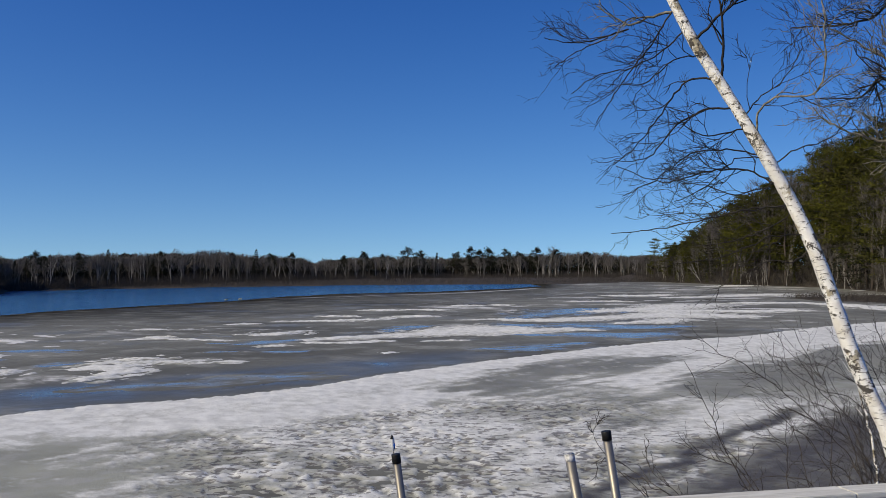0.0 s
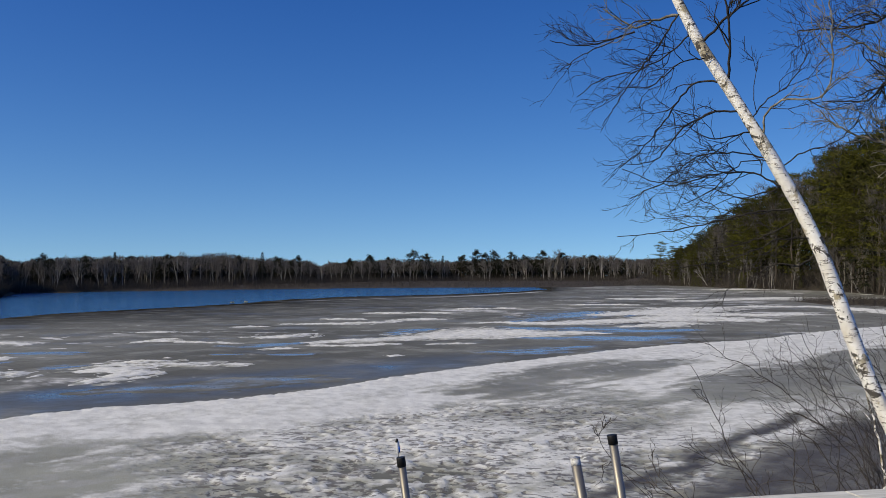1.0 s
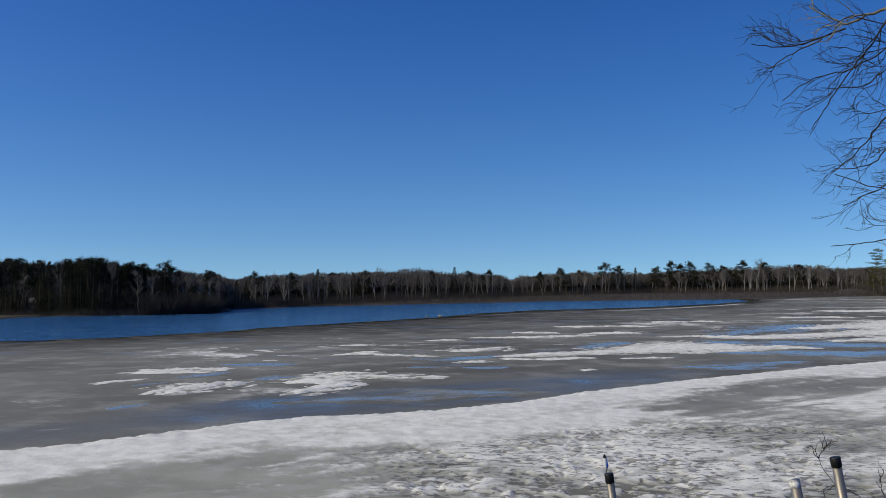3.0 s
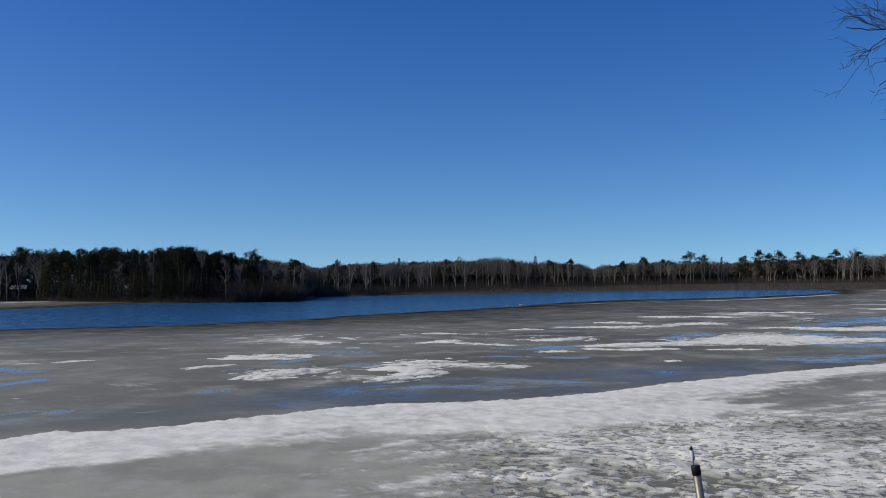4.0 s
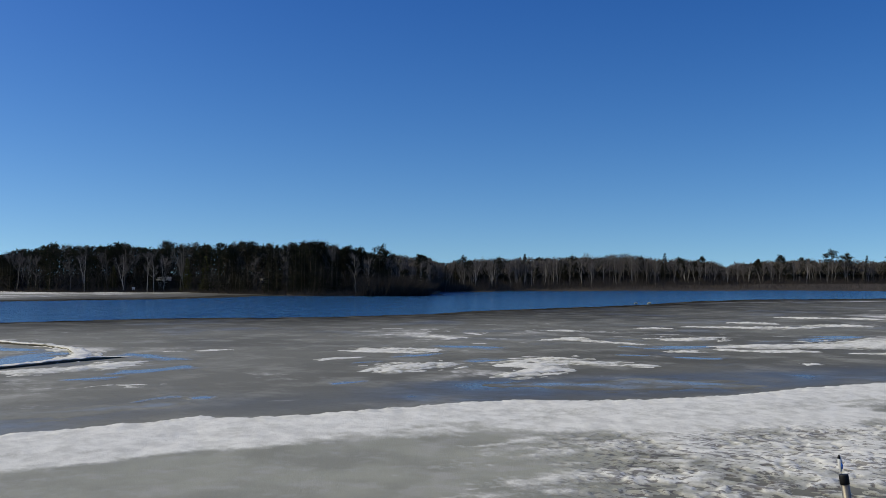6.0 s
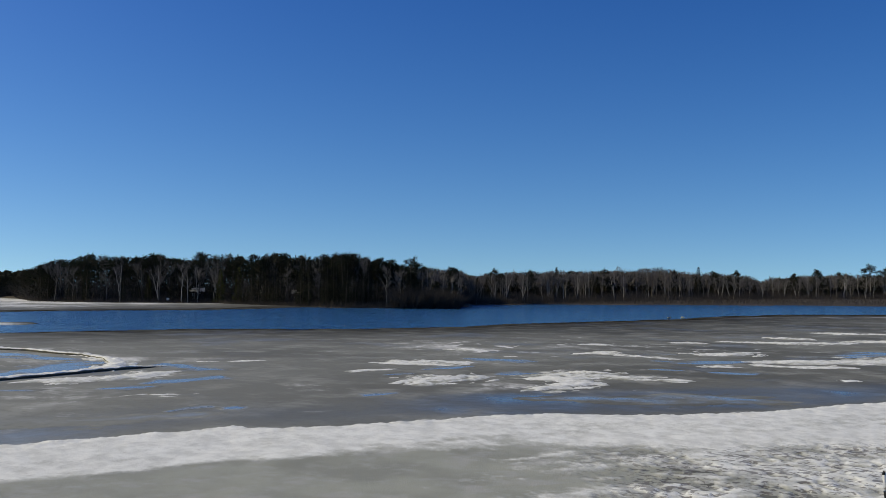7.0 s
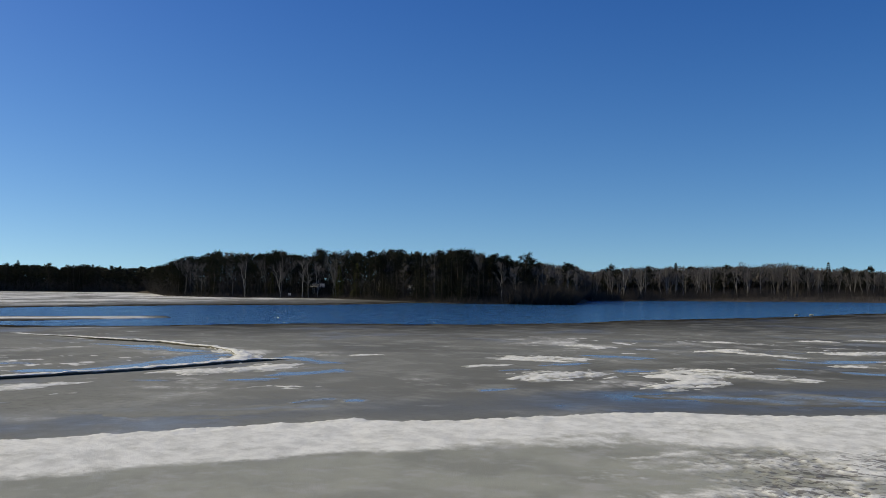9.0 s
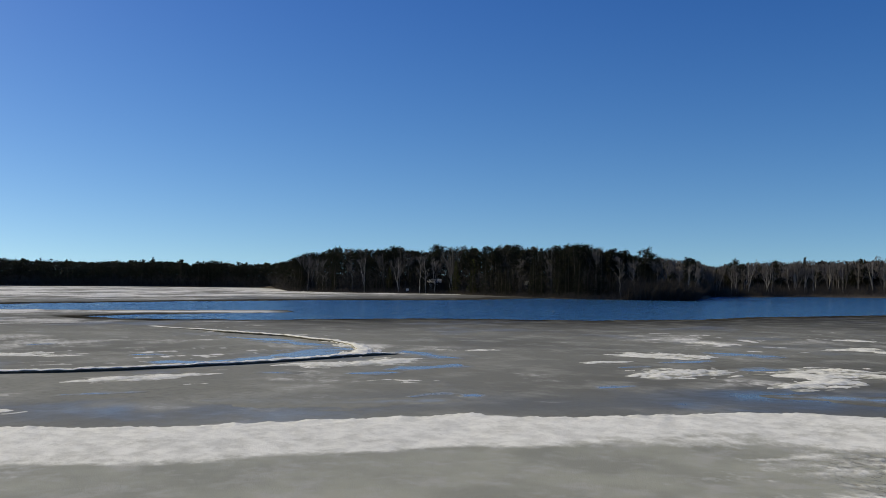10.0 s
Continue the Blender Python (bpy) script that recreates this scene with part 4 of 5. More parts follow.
def plant(kind, meshes, x, y, scale, spin, label, group, lean=0.0):
    z = float(land(np.array([x]), np.array([y]))[0])
    ob = new(kind)
    for me in meshes:
        part("trunk" if me.name.startswith("trunk") else "crown", me, ob)
    ob.matrix_world = pose(x, y, z - 0.1, lean, lean * 0.6, spin) @ Matrix.Diagonal((scale, scale, scale, 1))
    return tagged(ob, label, "tree", group)


BIRCHES = [bare_tree(k, 14.0, True, fork=k % 3 == 0) for k in range(7)]
GREYS = [bare_tree(20 + k, 14.0, False, 760, 11, 0.17, k % 3 == 1) for k in range(7)]
SPRUCES = [spruce(40 + k, 14.0, 1150, 0.15 + 0.03 * (k % 3)) for k in range(5)]
CEDARS = [spruce(50 + k, 8.0, 1300, 0.20, 0.03, CEDAR) for k in range(2)]
PINES = [pine(60 + k, 20.0, 4400, 0.14 + 0.08 * (k % 3), 0.17, False, 0.17, 30) for k in range(6)]
DARK_PINES = [pine(80 + k, 14.0, 2500, 0.26 + 0.08 * (k % 3), 0.21, True, 0.46, 22, 1.5) for k in range(6)]
ROUND_PINES = [pine(90 + k, 14.0, 1600, 0.36 + 0.05 * (k % 3), 0.14, True, 0.38, 16, 1.4) for k in range(6)]

LABELS = {
    "birch_tree": "leafless birch with a pale trunk at the wood's edge",
    "bare_tree": "leafless grey-brown broadleaf tree in the shore wood",
    "spruce_tree": "dark pointed spruce standing in the shore wood",
    "pine_tree": "tall dark green pine with uneven crown",
    "cedar_tree": "yellow-green bushy cedar at the wood's edge",
}


def grove(rng, count, lo, hi, front, back, top_yaw, top_el, mix, group, pines, floor=0.72, tallest=26.0, lean=1.5):
    """Scatter trees on a stretch of shore, their tops under a given skyline as seen from the deck."""
    for _ in range(count):
        yaw = rng.uniform(lo, hi)
        r = float(shore(yaw)) + front + (back - front) * rng.random() ** 1.3
        x, y = turn(yaw, r)
        z = float(land(np.array([x]), np.array([y]))[0])
        top = 4 + r * math.tan(radians(np.interp(yaw, top_yaw, top_el))) - z
        tall = min(max(top, 4.0), tallest) * (floor + (1.02 - floor) * rng.random())
        kind = str(rng.choice(list(mix), p=list(mix.values())))
        stock, size = {"birch_tree": (BIRCHES, 14.0), "bare_tree": (GREYS, 14.0), "spruce_tree": (SPRUCES, 14.0), "pine_tree": (pines, 20.0 if pines is PINES else 14.0), "cedar_tree": (CEDARS, 8.0)}[kind]
        plant(kind, stock[rng.integers(len(stock))], x, y, tall / size, rng.uniform(0, 360), LABELS[kind], group, rng.normal() * lean)


rng = np.random.default_rng(7)
SKY_YAW = [-16, -12.9, -11.2, -9.3, -7.5, -5, -2.9, 0.3, 3.9, 6, 7.7, 8.3, 9.1, 12.3, 14.2, 17.5, 23.3, 26.4, 27.4, 30]
SKY_EL = [1.07, 1.07, 1.16, 1.35, 1.3, 1.2, 1.16, 1.06, 1.20, 1.07, 0.94, 0.69, 1.06, 1.22, 1.49, 1.39, 1.22, 1.0, 1.35, 1.5]
grove(rng, 170, -15.5, 26.5, 2, 10, SKY_YAW, SKY_EL, {"birch_tree": 0.62, "bare_tree": 0.38}, "far shore wood", DARK_PINES, 0.72)
grove(rng, 60, -15.5, 26.5, 12, 18, SKY_YAW, SKY_EL, {"spruce_tree": 0.6, "pine_tree": 0.4}, "far shore wood", DARK_PINES, 0.45, 8.0)
grove(rng, 130, -15.5, 26.5, 12, 40, SKY_YAW, SKY_EL, {"birch_tree": 0.25, "bare_tree": 0.57, "spruce_tree": 0.08, "pine_tree": 0.10}, "far shore wood", DARK_PINES, 0.84)
POINT_YAW = [26.2, 26.9, 27.5, 28.5, 29.5, 30.3, 31.7, 32.8, 33.3, 34.5, 35.8, 36.6, 39.2, 40.3, 41.9, 43.4, 45, 46.6, 48.4, 49.4, 50.8, 52, 52.6, 53.4, 54]
POINT_EL = [0.89, 1.24, 1.35, 1.45, 1.59, 1.75, 1.87, 1.97, 2.3, 2.37, 2.25, 2.1, 2.3, 2.19, 2.25, 2.27, 1.92, 2.12, 1.95, 2.09, 1.96, 1.79, 1.39, 1.01, 0.6]
grove(rng, 14, 26.5, 29.5, 3, 16, POINT_YAW, POINT_EL, {"birch_tree": 0.3, "bare_tree": 0.7}, "point wood", ROUND_PINES, 0.8)
grove(rng, 14, 26.3, 30.5, 1, 6, SKY_YAW, SKY_EL, {"spruce_tree": 0.7, "pine_tree": 0.3}, "point wood", ROUND_PINES, 0.35, 6.0)
grove(rng, 70, 28.8, 53.6, 2, 16, POINT_YAW, POINT_EL, {"birch_tree": 0.03, "bare_tree": 0.37, "spruce_tree": 0.38, "pine_tree": 0.22}, "point wood", ROUND_PINES, 0.5, 15.0)
grove(rng, 40, 29.5, 53.0, 1, 6, POINT_YAW, POINT_EL, {"spruce_tree": 0.9, "bare_tree": 0.1}, "point wood", ROUND_PINES, 0.35, 8.0)
grove(rng, 14, 33.0, 42.0, 1, 5, POINT_YAW, POINT_EL, {"spruce_tree": 1.0}, "point wood", ROUND_PINES, 0.6, 12.0)
grove(rng, 130, 29.0, 53.5, 10, 50, POINT_YAW, POINT_EL, {"bare_tree": 0.18, "spruce_tree": 0.06, "pine_tree": 0.76}, "point wood", ROUND_PINES, 0.84)
grove(rng, 12, 52.6, 53.7, 2, 30, POINT_YAW, POINT_EL, {"pine_tree": 0.6, "bare_tree": 0.4}, "point wood", ROUND_PINES, 0.9)
grove(rng, 90, 52.0, 74.0, 2, 30, [50, 56, 59, 62, 64, 67, 70, 80], [0.9, 0.98, 1.02, 1.02, 0.84, 0.85, 0.82, 0.82], {"spruce_tree": 0.2, "pine_tree": 0.8}, "far left wood", ROUND_PINES, 0.86)
RIGHT_YAW = [-34, -29, -26.8, -24.8, -21.7, -18.4, -16.7, -15.0, -13.4]
RIGHT_EL = [11.0, 10.3, 9.3, 8.1, 7.0, 4.9, 3.5, 2.0, 1.5]
grove(rng, 58, -30, -14.2, 2, 30, RIGHT_YAW, RIGHT_EL, {"pine_tree": 0.66, "spruce_tree": 0.06, "bare_tree": 0.28}, "near pine wood", PINES, 0.55, 36.0)
grove(rng, 38, -30, -14.6, 18, 60, RIGHT_YAW, RIGHT_EL, {"pine_tree": 0.88, "bare_tree": 0.12}, "near pine wood", PINES, 0.8, 36.0)
grove(rng, 14, -27, -14.8, -2, 6, RIGHT_YAW, RIGHT_EL, {"birch_tree": 1.0}, "near pine wood", PINES, 0.4, 9.0, 13.0)
grove(rng, 14, -29, -14.6, -1, 6, RIGHT_YAW, RIGHT_EL, {"bare_tree": 1.0}, "near pine wood", PINES, 0.3, 16.0, 6.0)
grove(rng, 10, -22, -14.6, 0, 5, RIGHT_YAW, RIGHT_EL, {"cedar_tree": 1.0}, "near pine wood", PINES, 0.3, 6.0, 3.0)


# trees that stand out on the skyline
for kind, stock, back, spots in [
    ("pine_tree", DARK_PINES, 12, [(24.97, 1.37), (22.63, 1.26), (10.94, 1.27), (9.77, 1.33), (6.39, 1.13), (5.05, 1.37), (2.31, 1.66), (1.42, 1.44), (-0.79, 1.34), (-1.85, 1.70)]),
    ("pine_tree", DARK_PINES, 10, [(-3.09, 1.62), (-4.15, 1.5), (-5.0, 1.33), (-6.05, 1.63), (-7.35, 1.48), (27.45, 1.46), (30.3, 2.03), (31.64, 1.9), (32.45, 2.02), (-2.4, 1.5)]),
    ("spruce_tree", SPRUCES, 8, [(20.83, 1.53), (18.55, 1.30), (11.98, 1.57), (0.4, 1.35), (61.4, 1.2)]),
    ("birch_tree", BIRCHES, 2, [(8.2, 0.72), (-5.06, 1.15), (-6.1, 1.25), (-6.8, 1.85), (-7.3, 1.2), (-12.4, 0.95), (48.3, 1.45), (46.1, 1.35), (44.7, 1.6), (44.3, 1.5), (43.7, 1.5), (31.8, 1.55), (30.9, 1.2)]),
    ("cedar_tree", CEDARS, 4, [(46.65, 0.75), (42.35, 1.2), (41.25, 1.35)]),
    ("pine_tree", PINES, 4, [(-13.5, 2.2), (-14.2, 1.9)]),
]:
    for k, (yaw, el) in enumerate(spots):
        r = float(shore(yaw)) + back
        x, y = turn(yaw, r)
        ground_z = float(land(np.array([x]), np.array([y]))[0])
        size = 20.0 if stock is PINES else 8.0 if stock is CEDARS else 14.0
        plant(kind, stock[k % len(stock)], x, y, (4 + r * math.tan(radians(el)) - ground_z) / size, 47 * yaw, LABELS[kind], "skyline trees", 3.0 * math.sin(9 * yaw) if kind == "birch_tree" else 0.0)


def brush(name, lo, hi, front, back, count, tall, seed, label, line=None, marsh=False):
    """Low leafless shore brush, too fine to count."""
    rng = np.random.default_rng(seed)
    yaw = rng.uniform(lo, hi, count)
    r = shore(yaw) + rng.uniform(front, back, count)
    if marsh:
        r = water_line(yaw) + 1 + (shore(yaw) - water_line(yaw) + 8) * rng.random(count) ** 1.4
    x, y = turn(yaw, r)
    if line:
        k, f = rng.integers(0, len(line) - 1, count), rng.random(count)
        ends = np.array(line, float)
        x, y = (ends[k] * (1 - f[:, None]) + ends[k + 1] * f[:, None] + rng.uniform(-7, 7, (count, 2))).T
    at = np.stack([x, y, land(x, y) - 0.1], -1)
    lump = 0.55 + 0.9 * np.clip(0.5 + layers(x, y, 6.0, seed), 0, 1)
    way = np.stack([rng.normal(size=count) * 0.4, rng.normal(size=count) * 0.4, np.ones(count)], -1) * (tall * lump * rng.uniform(0.5, 1.1, count))[:, None]
    s = Shape()
    s.slivers(at, way, tall * 0.02 + 0.02, rng)
    s.slivers(at + way * 0.4, (way + rng.normal(size=way.shape) * tall * 0.45) * 0.55, tall * 0.016 + 0.01, rng)
    tagged(new(name, s.mesh(name, BRUSH_TWIG, True)), label, "brush", kind="stuff")


def deep_wood(name, lo, hi, front, back, top_yaw, top_el, share, count, material, seed, label, up=(0.3, 1.0), fine=1.0, low=0.0, lean_up=0.7):
    """The crowded trees behind the edge of a wood, too many and too dim to count."""
    rng = np.random.default_rng(seed)
    yaw = rng.uniform(lo, hi, count)
    r = shore(yaw) + rng.uniform(front, back, count)
    x, y = turn(yaw, r)
    z = land(x, y)
    lump = share * (1 + 0.16 * layers(yaw * 2.2, 0.05 * r, 1.0, seed, 3, 0.7))
    lump = lump * (0.87 + 0.2 * wave(x / 4.2, y / 4.2, seed + 3))
    top = (4 + r * np.tan(np.radians(np.interp(yaw, top_yaw, top_el))) - z) * lump
    at = np.stack([x, y, z + top * (low + (0.95 - low) * rng.random(count) ** lean_up)], -1)
    way = np.stack([rng.normal(size=count) * 0.35, rng.normal(size=count) * 0.35, rng.uniform(*up, count)], -1) * fine * np.minimum(rng.uniform(0.9, 2.4, count), 0.6 + top * 0.12)[:, None]
    s = Shape()
    s.slivers(at, way, rng.uniform(0.45, 1.15, count) * fine ** 1.5, rng)
    tagged(new(name, s.mesh(name, material, True)), label, "woods", kind="stuff")


deep_wood("far_woods", -15.5, 29.4, 16, 60, SKY_YAW, SKY_EL, 0.97, 66000, CROWN_TWIG, 411, "crowded leafless grey-brown trees deep in the far wood", (0.3, 1.0), 0.5, 0.36)
deep_wood("far_understorey", -15.5, 29.4, 30, 60, SKY_YAW, SKY_EL, 0.88, 75000, SPRUCE, 416, "dark crowded evergreens under the far leafless trees", (-0.3, 0.7), 1.15, 0.0, 0.95)
deep_wood("point_woods", 28.8, 53.7, 10, 50, POINT_YAW, POINT_EL, 0.92, 88000, SPRUCE, 412, "crowded dark evergreens deep in the wooded point", (-0.4, 0.5), 0.6)
deep_wood("point_thicket", 28.8, 53.7, 3, 14, POINT_YAW, POINT_EL, 0.52, 15000, BRUSH_TWIG, 415, "crowded leafless grey-brown trees at the edge of the wooded point", (0.2, 1.0), 0.3)
deep_wood("pine_snags", -30, -14.4, 4, 30, RIGHT_YAW, RIGHT_EL, 0.75, 13000, CROWN_TWIG, 417, "dead grey-brown branches among the near pines", (-0.1, 0.5), 0.32)
deep_wood("pine_understorey", -30, -14.4, 24, 60, RIGHT_YAW, RIGHT_EL, 0.86, 40000, SPRUCE, 418, "dim crowded evergreens behind the near pines", (-0.3, 0.6), 1.0, 0.0, 1.2)
deep_wood("distant_woods", 52, 75, 4, 30, [50, 80], [0.84, 0.84], 1.03, 60000, SPRUCE, 413, "crowded dark evergreens on the distant shore", (-0.4, 0.5), 0.85)
deep_wood("pine_woods", -30, -14.4, 12, 50, RIGHT_YAW, RIGHT_EL, 0.8, 45000, PINE, 414, "crowded olive green pines deep in the near wood", (-0.2, 0.6), 0.5)
brush("shore_brush", -15, 27, -1, 7, 14000, 2.6, 401, "brown leafless brush along the far shore")
brush("marsh_brush", -14.5, 25, 0, 1, 16000, 1.7, 419, "low brown brush on the marshy far shore", marsh=True)
brush("wood_undergrowth", -15, 27, 10, 45, 9000, 4.0, 402, "dense grey-brown undergrowth in the far wood")
brush("shore_brush", 26.2, 31.5, -2, 6, 7000, 3.2, 403, "dense leafless brush at the tip of the wooded point")
brush("shore_brush", 31.5, 54, -2, 7, 9000, 1.2, 409, "dark low brush along the wooded point")
brush("wood_undergrowth", 27.4, 53.6, 6, 50, 12000, 4.0, 404, "dark undergrowth inside the wooded point")
brush("wood_undergrowth", 52, 76, 2, 40, 12000, 4.5, 405, "dark undergrowth in the distant wood")
brush("shore_brush", -32, -14.5, 0, 7, 6000, 0.8, 406, "brown brush at the foot of the pine wood")
brush("wood_undergrowth", -30, -14.5, 4, 40, 9000, 4.0, 407, "dim undergrowth among the pine trunks")
brush("shore_brush", 0, 1, 0, 1, 7000, 0.75, 408, "low dark brush on the spit of land", SPIT[:4])


# ---- the near bank ----
VIEW = radians(-21)
AHEAD = np.array([-math.sin(VIEW), math.cos(VIEW), 0.0])
ACROSS = np.array([math.cos(VIEW), math.sin(VIEW), 0.0])


def at_bank(u, z, d):
    """A place d metres out from the deck, u to the right, z up."""
    return ACROSS * u * d / 8.0 + AHEAD * d + np.array([0, 0, 4 + (z - 4) * d / 8.0])


def smooth_line(pts, step):
    """Points along a rounded line through the given ones."""
    pts = np.asarray(pts, float)
    run = np.r_[0, np.cumsum(np.linalg.norm(np.diff(pts, axis=0), axis=1))]
    s = np.linspace(0, run[-1], max(int(run[-1] / step), 4))
    raw = np.stack([np.interp(s, run, pts[:, k]) for k in range(3)], -1)
    for _ in range(3):
        raw[1:-1] = 0.25 * raw[:-2] + 0.5 * raw[1:-1] + 0.25 * raw[2:]
    return raw


def sprout(shape, line, r0, r1, rng, depth, length, every, out=None, up=0.25, sides=5):
    """A branch along a line with side twigs, twigs on those, and so on."""
    n = len(line)
    shape.tube(line, np.linspace(r0, r1, n), sides, cap=False)
    if depth == 0:
        return
    run = np.linalg.norm(np.diff(line, axis=0), axis=1).sum()
    for k in range(max(int(run / every), 2)):
        f = rng.uniform(0.15, 1.0)
        i = min(int(f * (n - 1)), n - 2)
        way = line[i + 1] - line[i]
        way = way / (np.linalg.norm(way) + 1e-9)
        lean = rng.normal(size=3)
        lean -= way * (lean @ way)
        lean /= np.linalg.norm(lean) + 1e-9
        go = way * rng.uniform(0.8, 1.2) + lean * rng.uniform(0.5, 1.25) + np.array([0, 0, up * rng.random()])
        if out is not None:
            go = go + np.asarray(out) * rng.uniform(0, 0.6)
        go = go / np.linalg.norm(go) * length * rng.uniform(0.4, 1.15) * (1.15 - 0.5 * f)
        tip = line[i] + go
        steps = 6 if depth > 1 else 4
        twig = bend(line[i], tip, steps + 1, 0.095, rng)
        twig[1:-1] = 0.3 * twig[:-2] + 0.4 * twig[1:-1] + 0.3 * twig[2:]
        rr = max((r0 + (r1 - r0) * f) * 0.6, min(0.0026, r0 * 0.7))
        sprout(shape, twig, rr, max(rr * 0.45, 0.0011), rng, depth - 1, length * 0.52, every * 0.75, out, up, 4 if depth > 1 else 3)


def leaning_birch():
    rng = np.random.default_rng(11)
    d = 8.0
    tree = new("birch_tree")
    line = [(1.06, 0.6), (1.02, 1.3), (0.9, 2.2), (0.79, 2.70), (0.645, 3.02), (0.51, 3.38), (0.385, 3.80), (0.26, 4.18), (0.11, 4.54), (-0.18, 5.11), (-0.44, 5.58), (-0.68, 5.99), (-0.90, 6.47), (-1.3, 7.5), (-1.8, 8.8), (-2.1, 10.0)]
    pts = smooth_line([at_bank(u, z, d) for u, z in line], 0.07)
    trunk = Shape()
    rad = np.interp(np.linspace(0, 1, len(pts)), [0, 0.15, 0.5, 0.75, 1.0], [0.078, 0.065, 0.051, 0.041, 0.010])
    rad = rad * (1 + 0.10 * layers(np.arange(len(pts)) * 0.07, np.zeros(len(pts)), 0.35, 9, 3))
    trunk.tube(pts, rad, 18, 0.10, rng)
    part("trunk", trunk.mesh("trunk", BIRCH), tree, "white peeling birch trunk with dark marks")
    left = -ACROSS * 0.6

    def limb(run, r0, r1, out, bark=DARK_TWIG):
        s = Shape()
        away = rng.normal() * 0.25
        k = np.linspace(0, 1, len(run))
        p = smooth_line([at_bank(u, z, d) + AHEAD * away * f for (u, z), f in zip(run, k)], 0.05)
        p[1:-1] += rng.normal(size=p[1:-1].shape) * 0.006
        sprout(s, p, r0 * 0.85, max(r1, 0.0035), rng, 3, 0.60, 0.15, out, 0.4)
        part("limb", s.mesh("limb", bark), tree)

    limb([(-0.88, 6.30), (-1.02, 6.30), (-1.26, 6.19), (-1.38, 6.31), (-1.54, 6.42)], 0.017, 0.005, left, PALE_LIMB)
    limb([(-1.26, 6.19), (-1.53, 6.10), (-1.8, 6.07), (-1.98, 6.12)], 0.010, 0.002, left)
    limb([(-1.45, 6.13), (-1.70, 6.07), (-1.85, 6.03), (-2.0, 5.96)], 0.007, 0.002, left)
    limb([(-0.50, 5.67), (-0.71, 5.72), (-0.88, 5.58), (-1.01, 5.38), (-1.23, 5.12), (-1.44, 4.98)], 0.012, 0.002, left)
    limb([(-0.34, 5.39), (-0.55, 5.43), (-0.84, 5.31), (-1.08, 4.98), (-1.39, 5.00)], 0.012, 0.002, left)
    limb([(-0.25, 5.24), (-0.43, 5.17), (-0.64, 5.14), (-0.88, 5.38)], 0.009, 0.002, left)
    limb([(0.02, 4.71), (-0.27, 4.87), (-0.55, 4.86), (-0.94, 4.75), (-1.34, 4.92)], 0.010, 0.002, left)
    limb([(0.10, 4.55), (-0.23, 4.53), (-0.51, 4.46), (-0.94, 4.37), (-1.39, 4.33)], 0.010, 0.002, left)
    limb([(-0.02, 4.74), (-0.37, 4.65), (-0.70, 4.79), (-1.09, 4.86)], 0.008, 0.002, left)
    limb([(-0.85, 6.35), (-1.05, 6.0), (-1.25, 5.75), (-1.42, 5.45), (-1.5, 5.3)], 0.010, 0.002, left)
    limb([(-0.46, 5.67), (-0.43, 5.96), (-0.46, 6.36), (-0.42, 7.0)], 0.016, 0.004, None)
    limb([(-0.66, 6.05), (-0.52, 6.18), (-0.39, 6.26), (-0.21, 6.40), (0.05, 6.7)], 0.016, 0.004, None)
    limb([(-0.19, 5.15), (-0.17, 5.30), (-0.13, 5.42), (0.01, 5.45), (0.27, 5.42), (0.34, 5.52), (0.36, 5.75), (0.33, 6.27), (0.36, 6.8)], 0.012, 0.004, None, PALE_LIMB)
    limb([(0.26, 4.2), (0.1, 4.05), (-0.1, 4.1), (-0.25, 4.0)], 0.010, 0.003, left)
    limb([(-0.75, 6.15), (-0.95, 5.95), (-1.2, 5.8), (-1.5, 5.78), (-1.75, 5.6)], 0.009, 0.002, left)
    limb([(-0.12, 4.98), (-0.4, 5.05), (-0.75, 5.02), (-1.0, 4.8), (-1.3, 4.66)], 0.009, 0.002, left)
    limb([(0.12, 4.5), (-0.1, 4.35), (-0.4, 4.25), (-0.7, 4.22)], 0.008, 0.002, left)
    limb([(-0.05, 4.9), (0.15, 5.05), (0.4, 5.1), (0.6, 5.3)], 0.008, 0.002, None)
    limb([(-0.3, 5.3), (-0.15, 5.5), (0.05, 5.62), (0.2, 5.9)], 0.008, 0.002, None)
    limb([(-0.6, 5.9), (-0.85, 5.85), (-1.1, 5.6), (-1.4, 5.62)], 0.008, 0.002, left)
    limb([(0.2, 4.3), (-0.1, 4.28), (-0.45, 4.1), (-0.8, 4.05)], 0.007, 0.002, left)
    limb([(-0.1, 4.95), (-0.35, 4.98), (-0.6, 4.7), (-0.85, 4.6)], 0.007, 0.002, left)
    return tagged(tree, "leaning white birch, leafless, on the lake bank beside the railing", "tree", kind="")


leaning_birch()


def side_tree(name, lines, seed, d, mats, label, length=0.45, depth=3, every=0.13, r0=0.02):
    rng = np.random.default_rng(seed)
    tree = new(name)
    for n, run in enumerate(lines):
        s = Shape()
        p = smooth_line([at_bank(u, z, d) for u, z in run], 0.05)
        p[1:-1] += rng.normal(size=p[1:-1].shape) * 0.006
        k = r0 * (1.0 if n == 0 else 0.5)
        sprout(s, p, k, k * 0.2, rng, depth, length, every)
        part("trunk" if n == 0 else "limb", s.mesh("limb", mats[min(n, len(mats) - 1)]), tree)
    return tagged(tree, label, "tree")


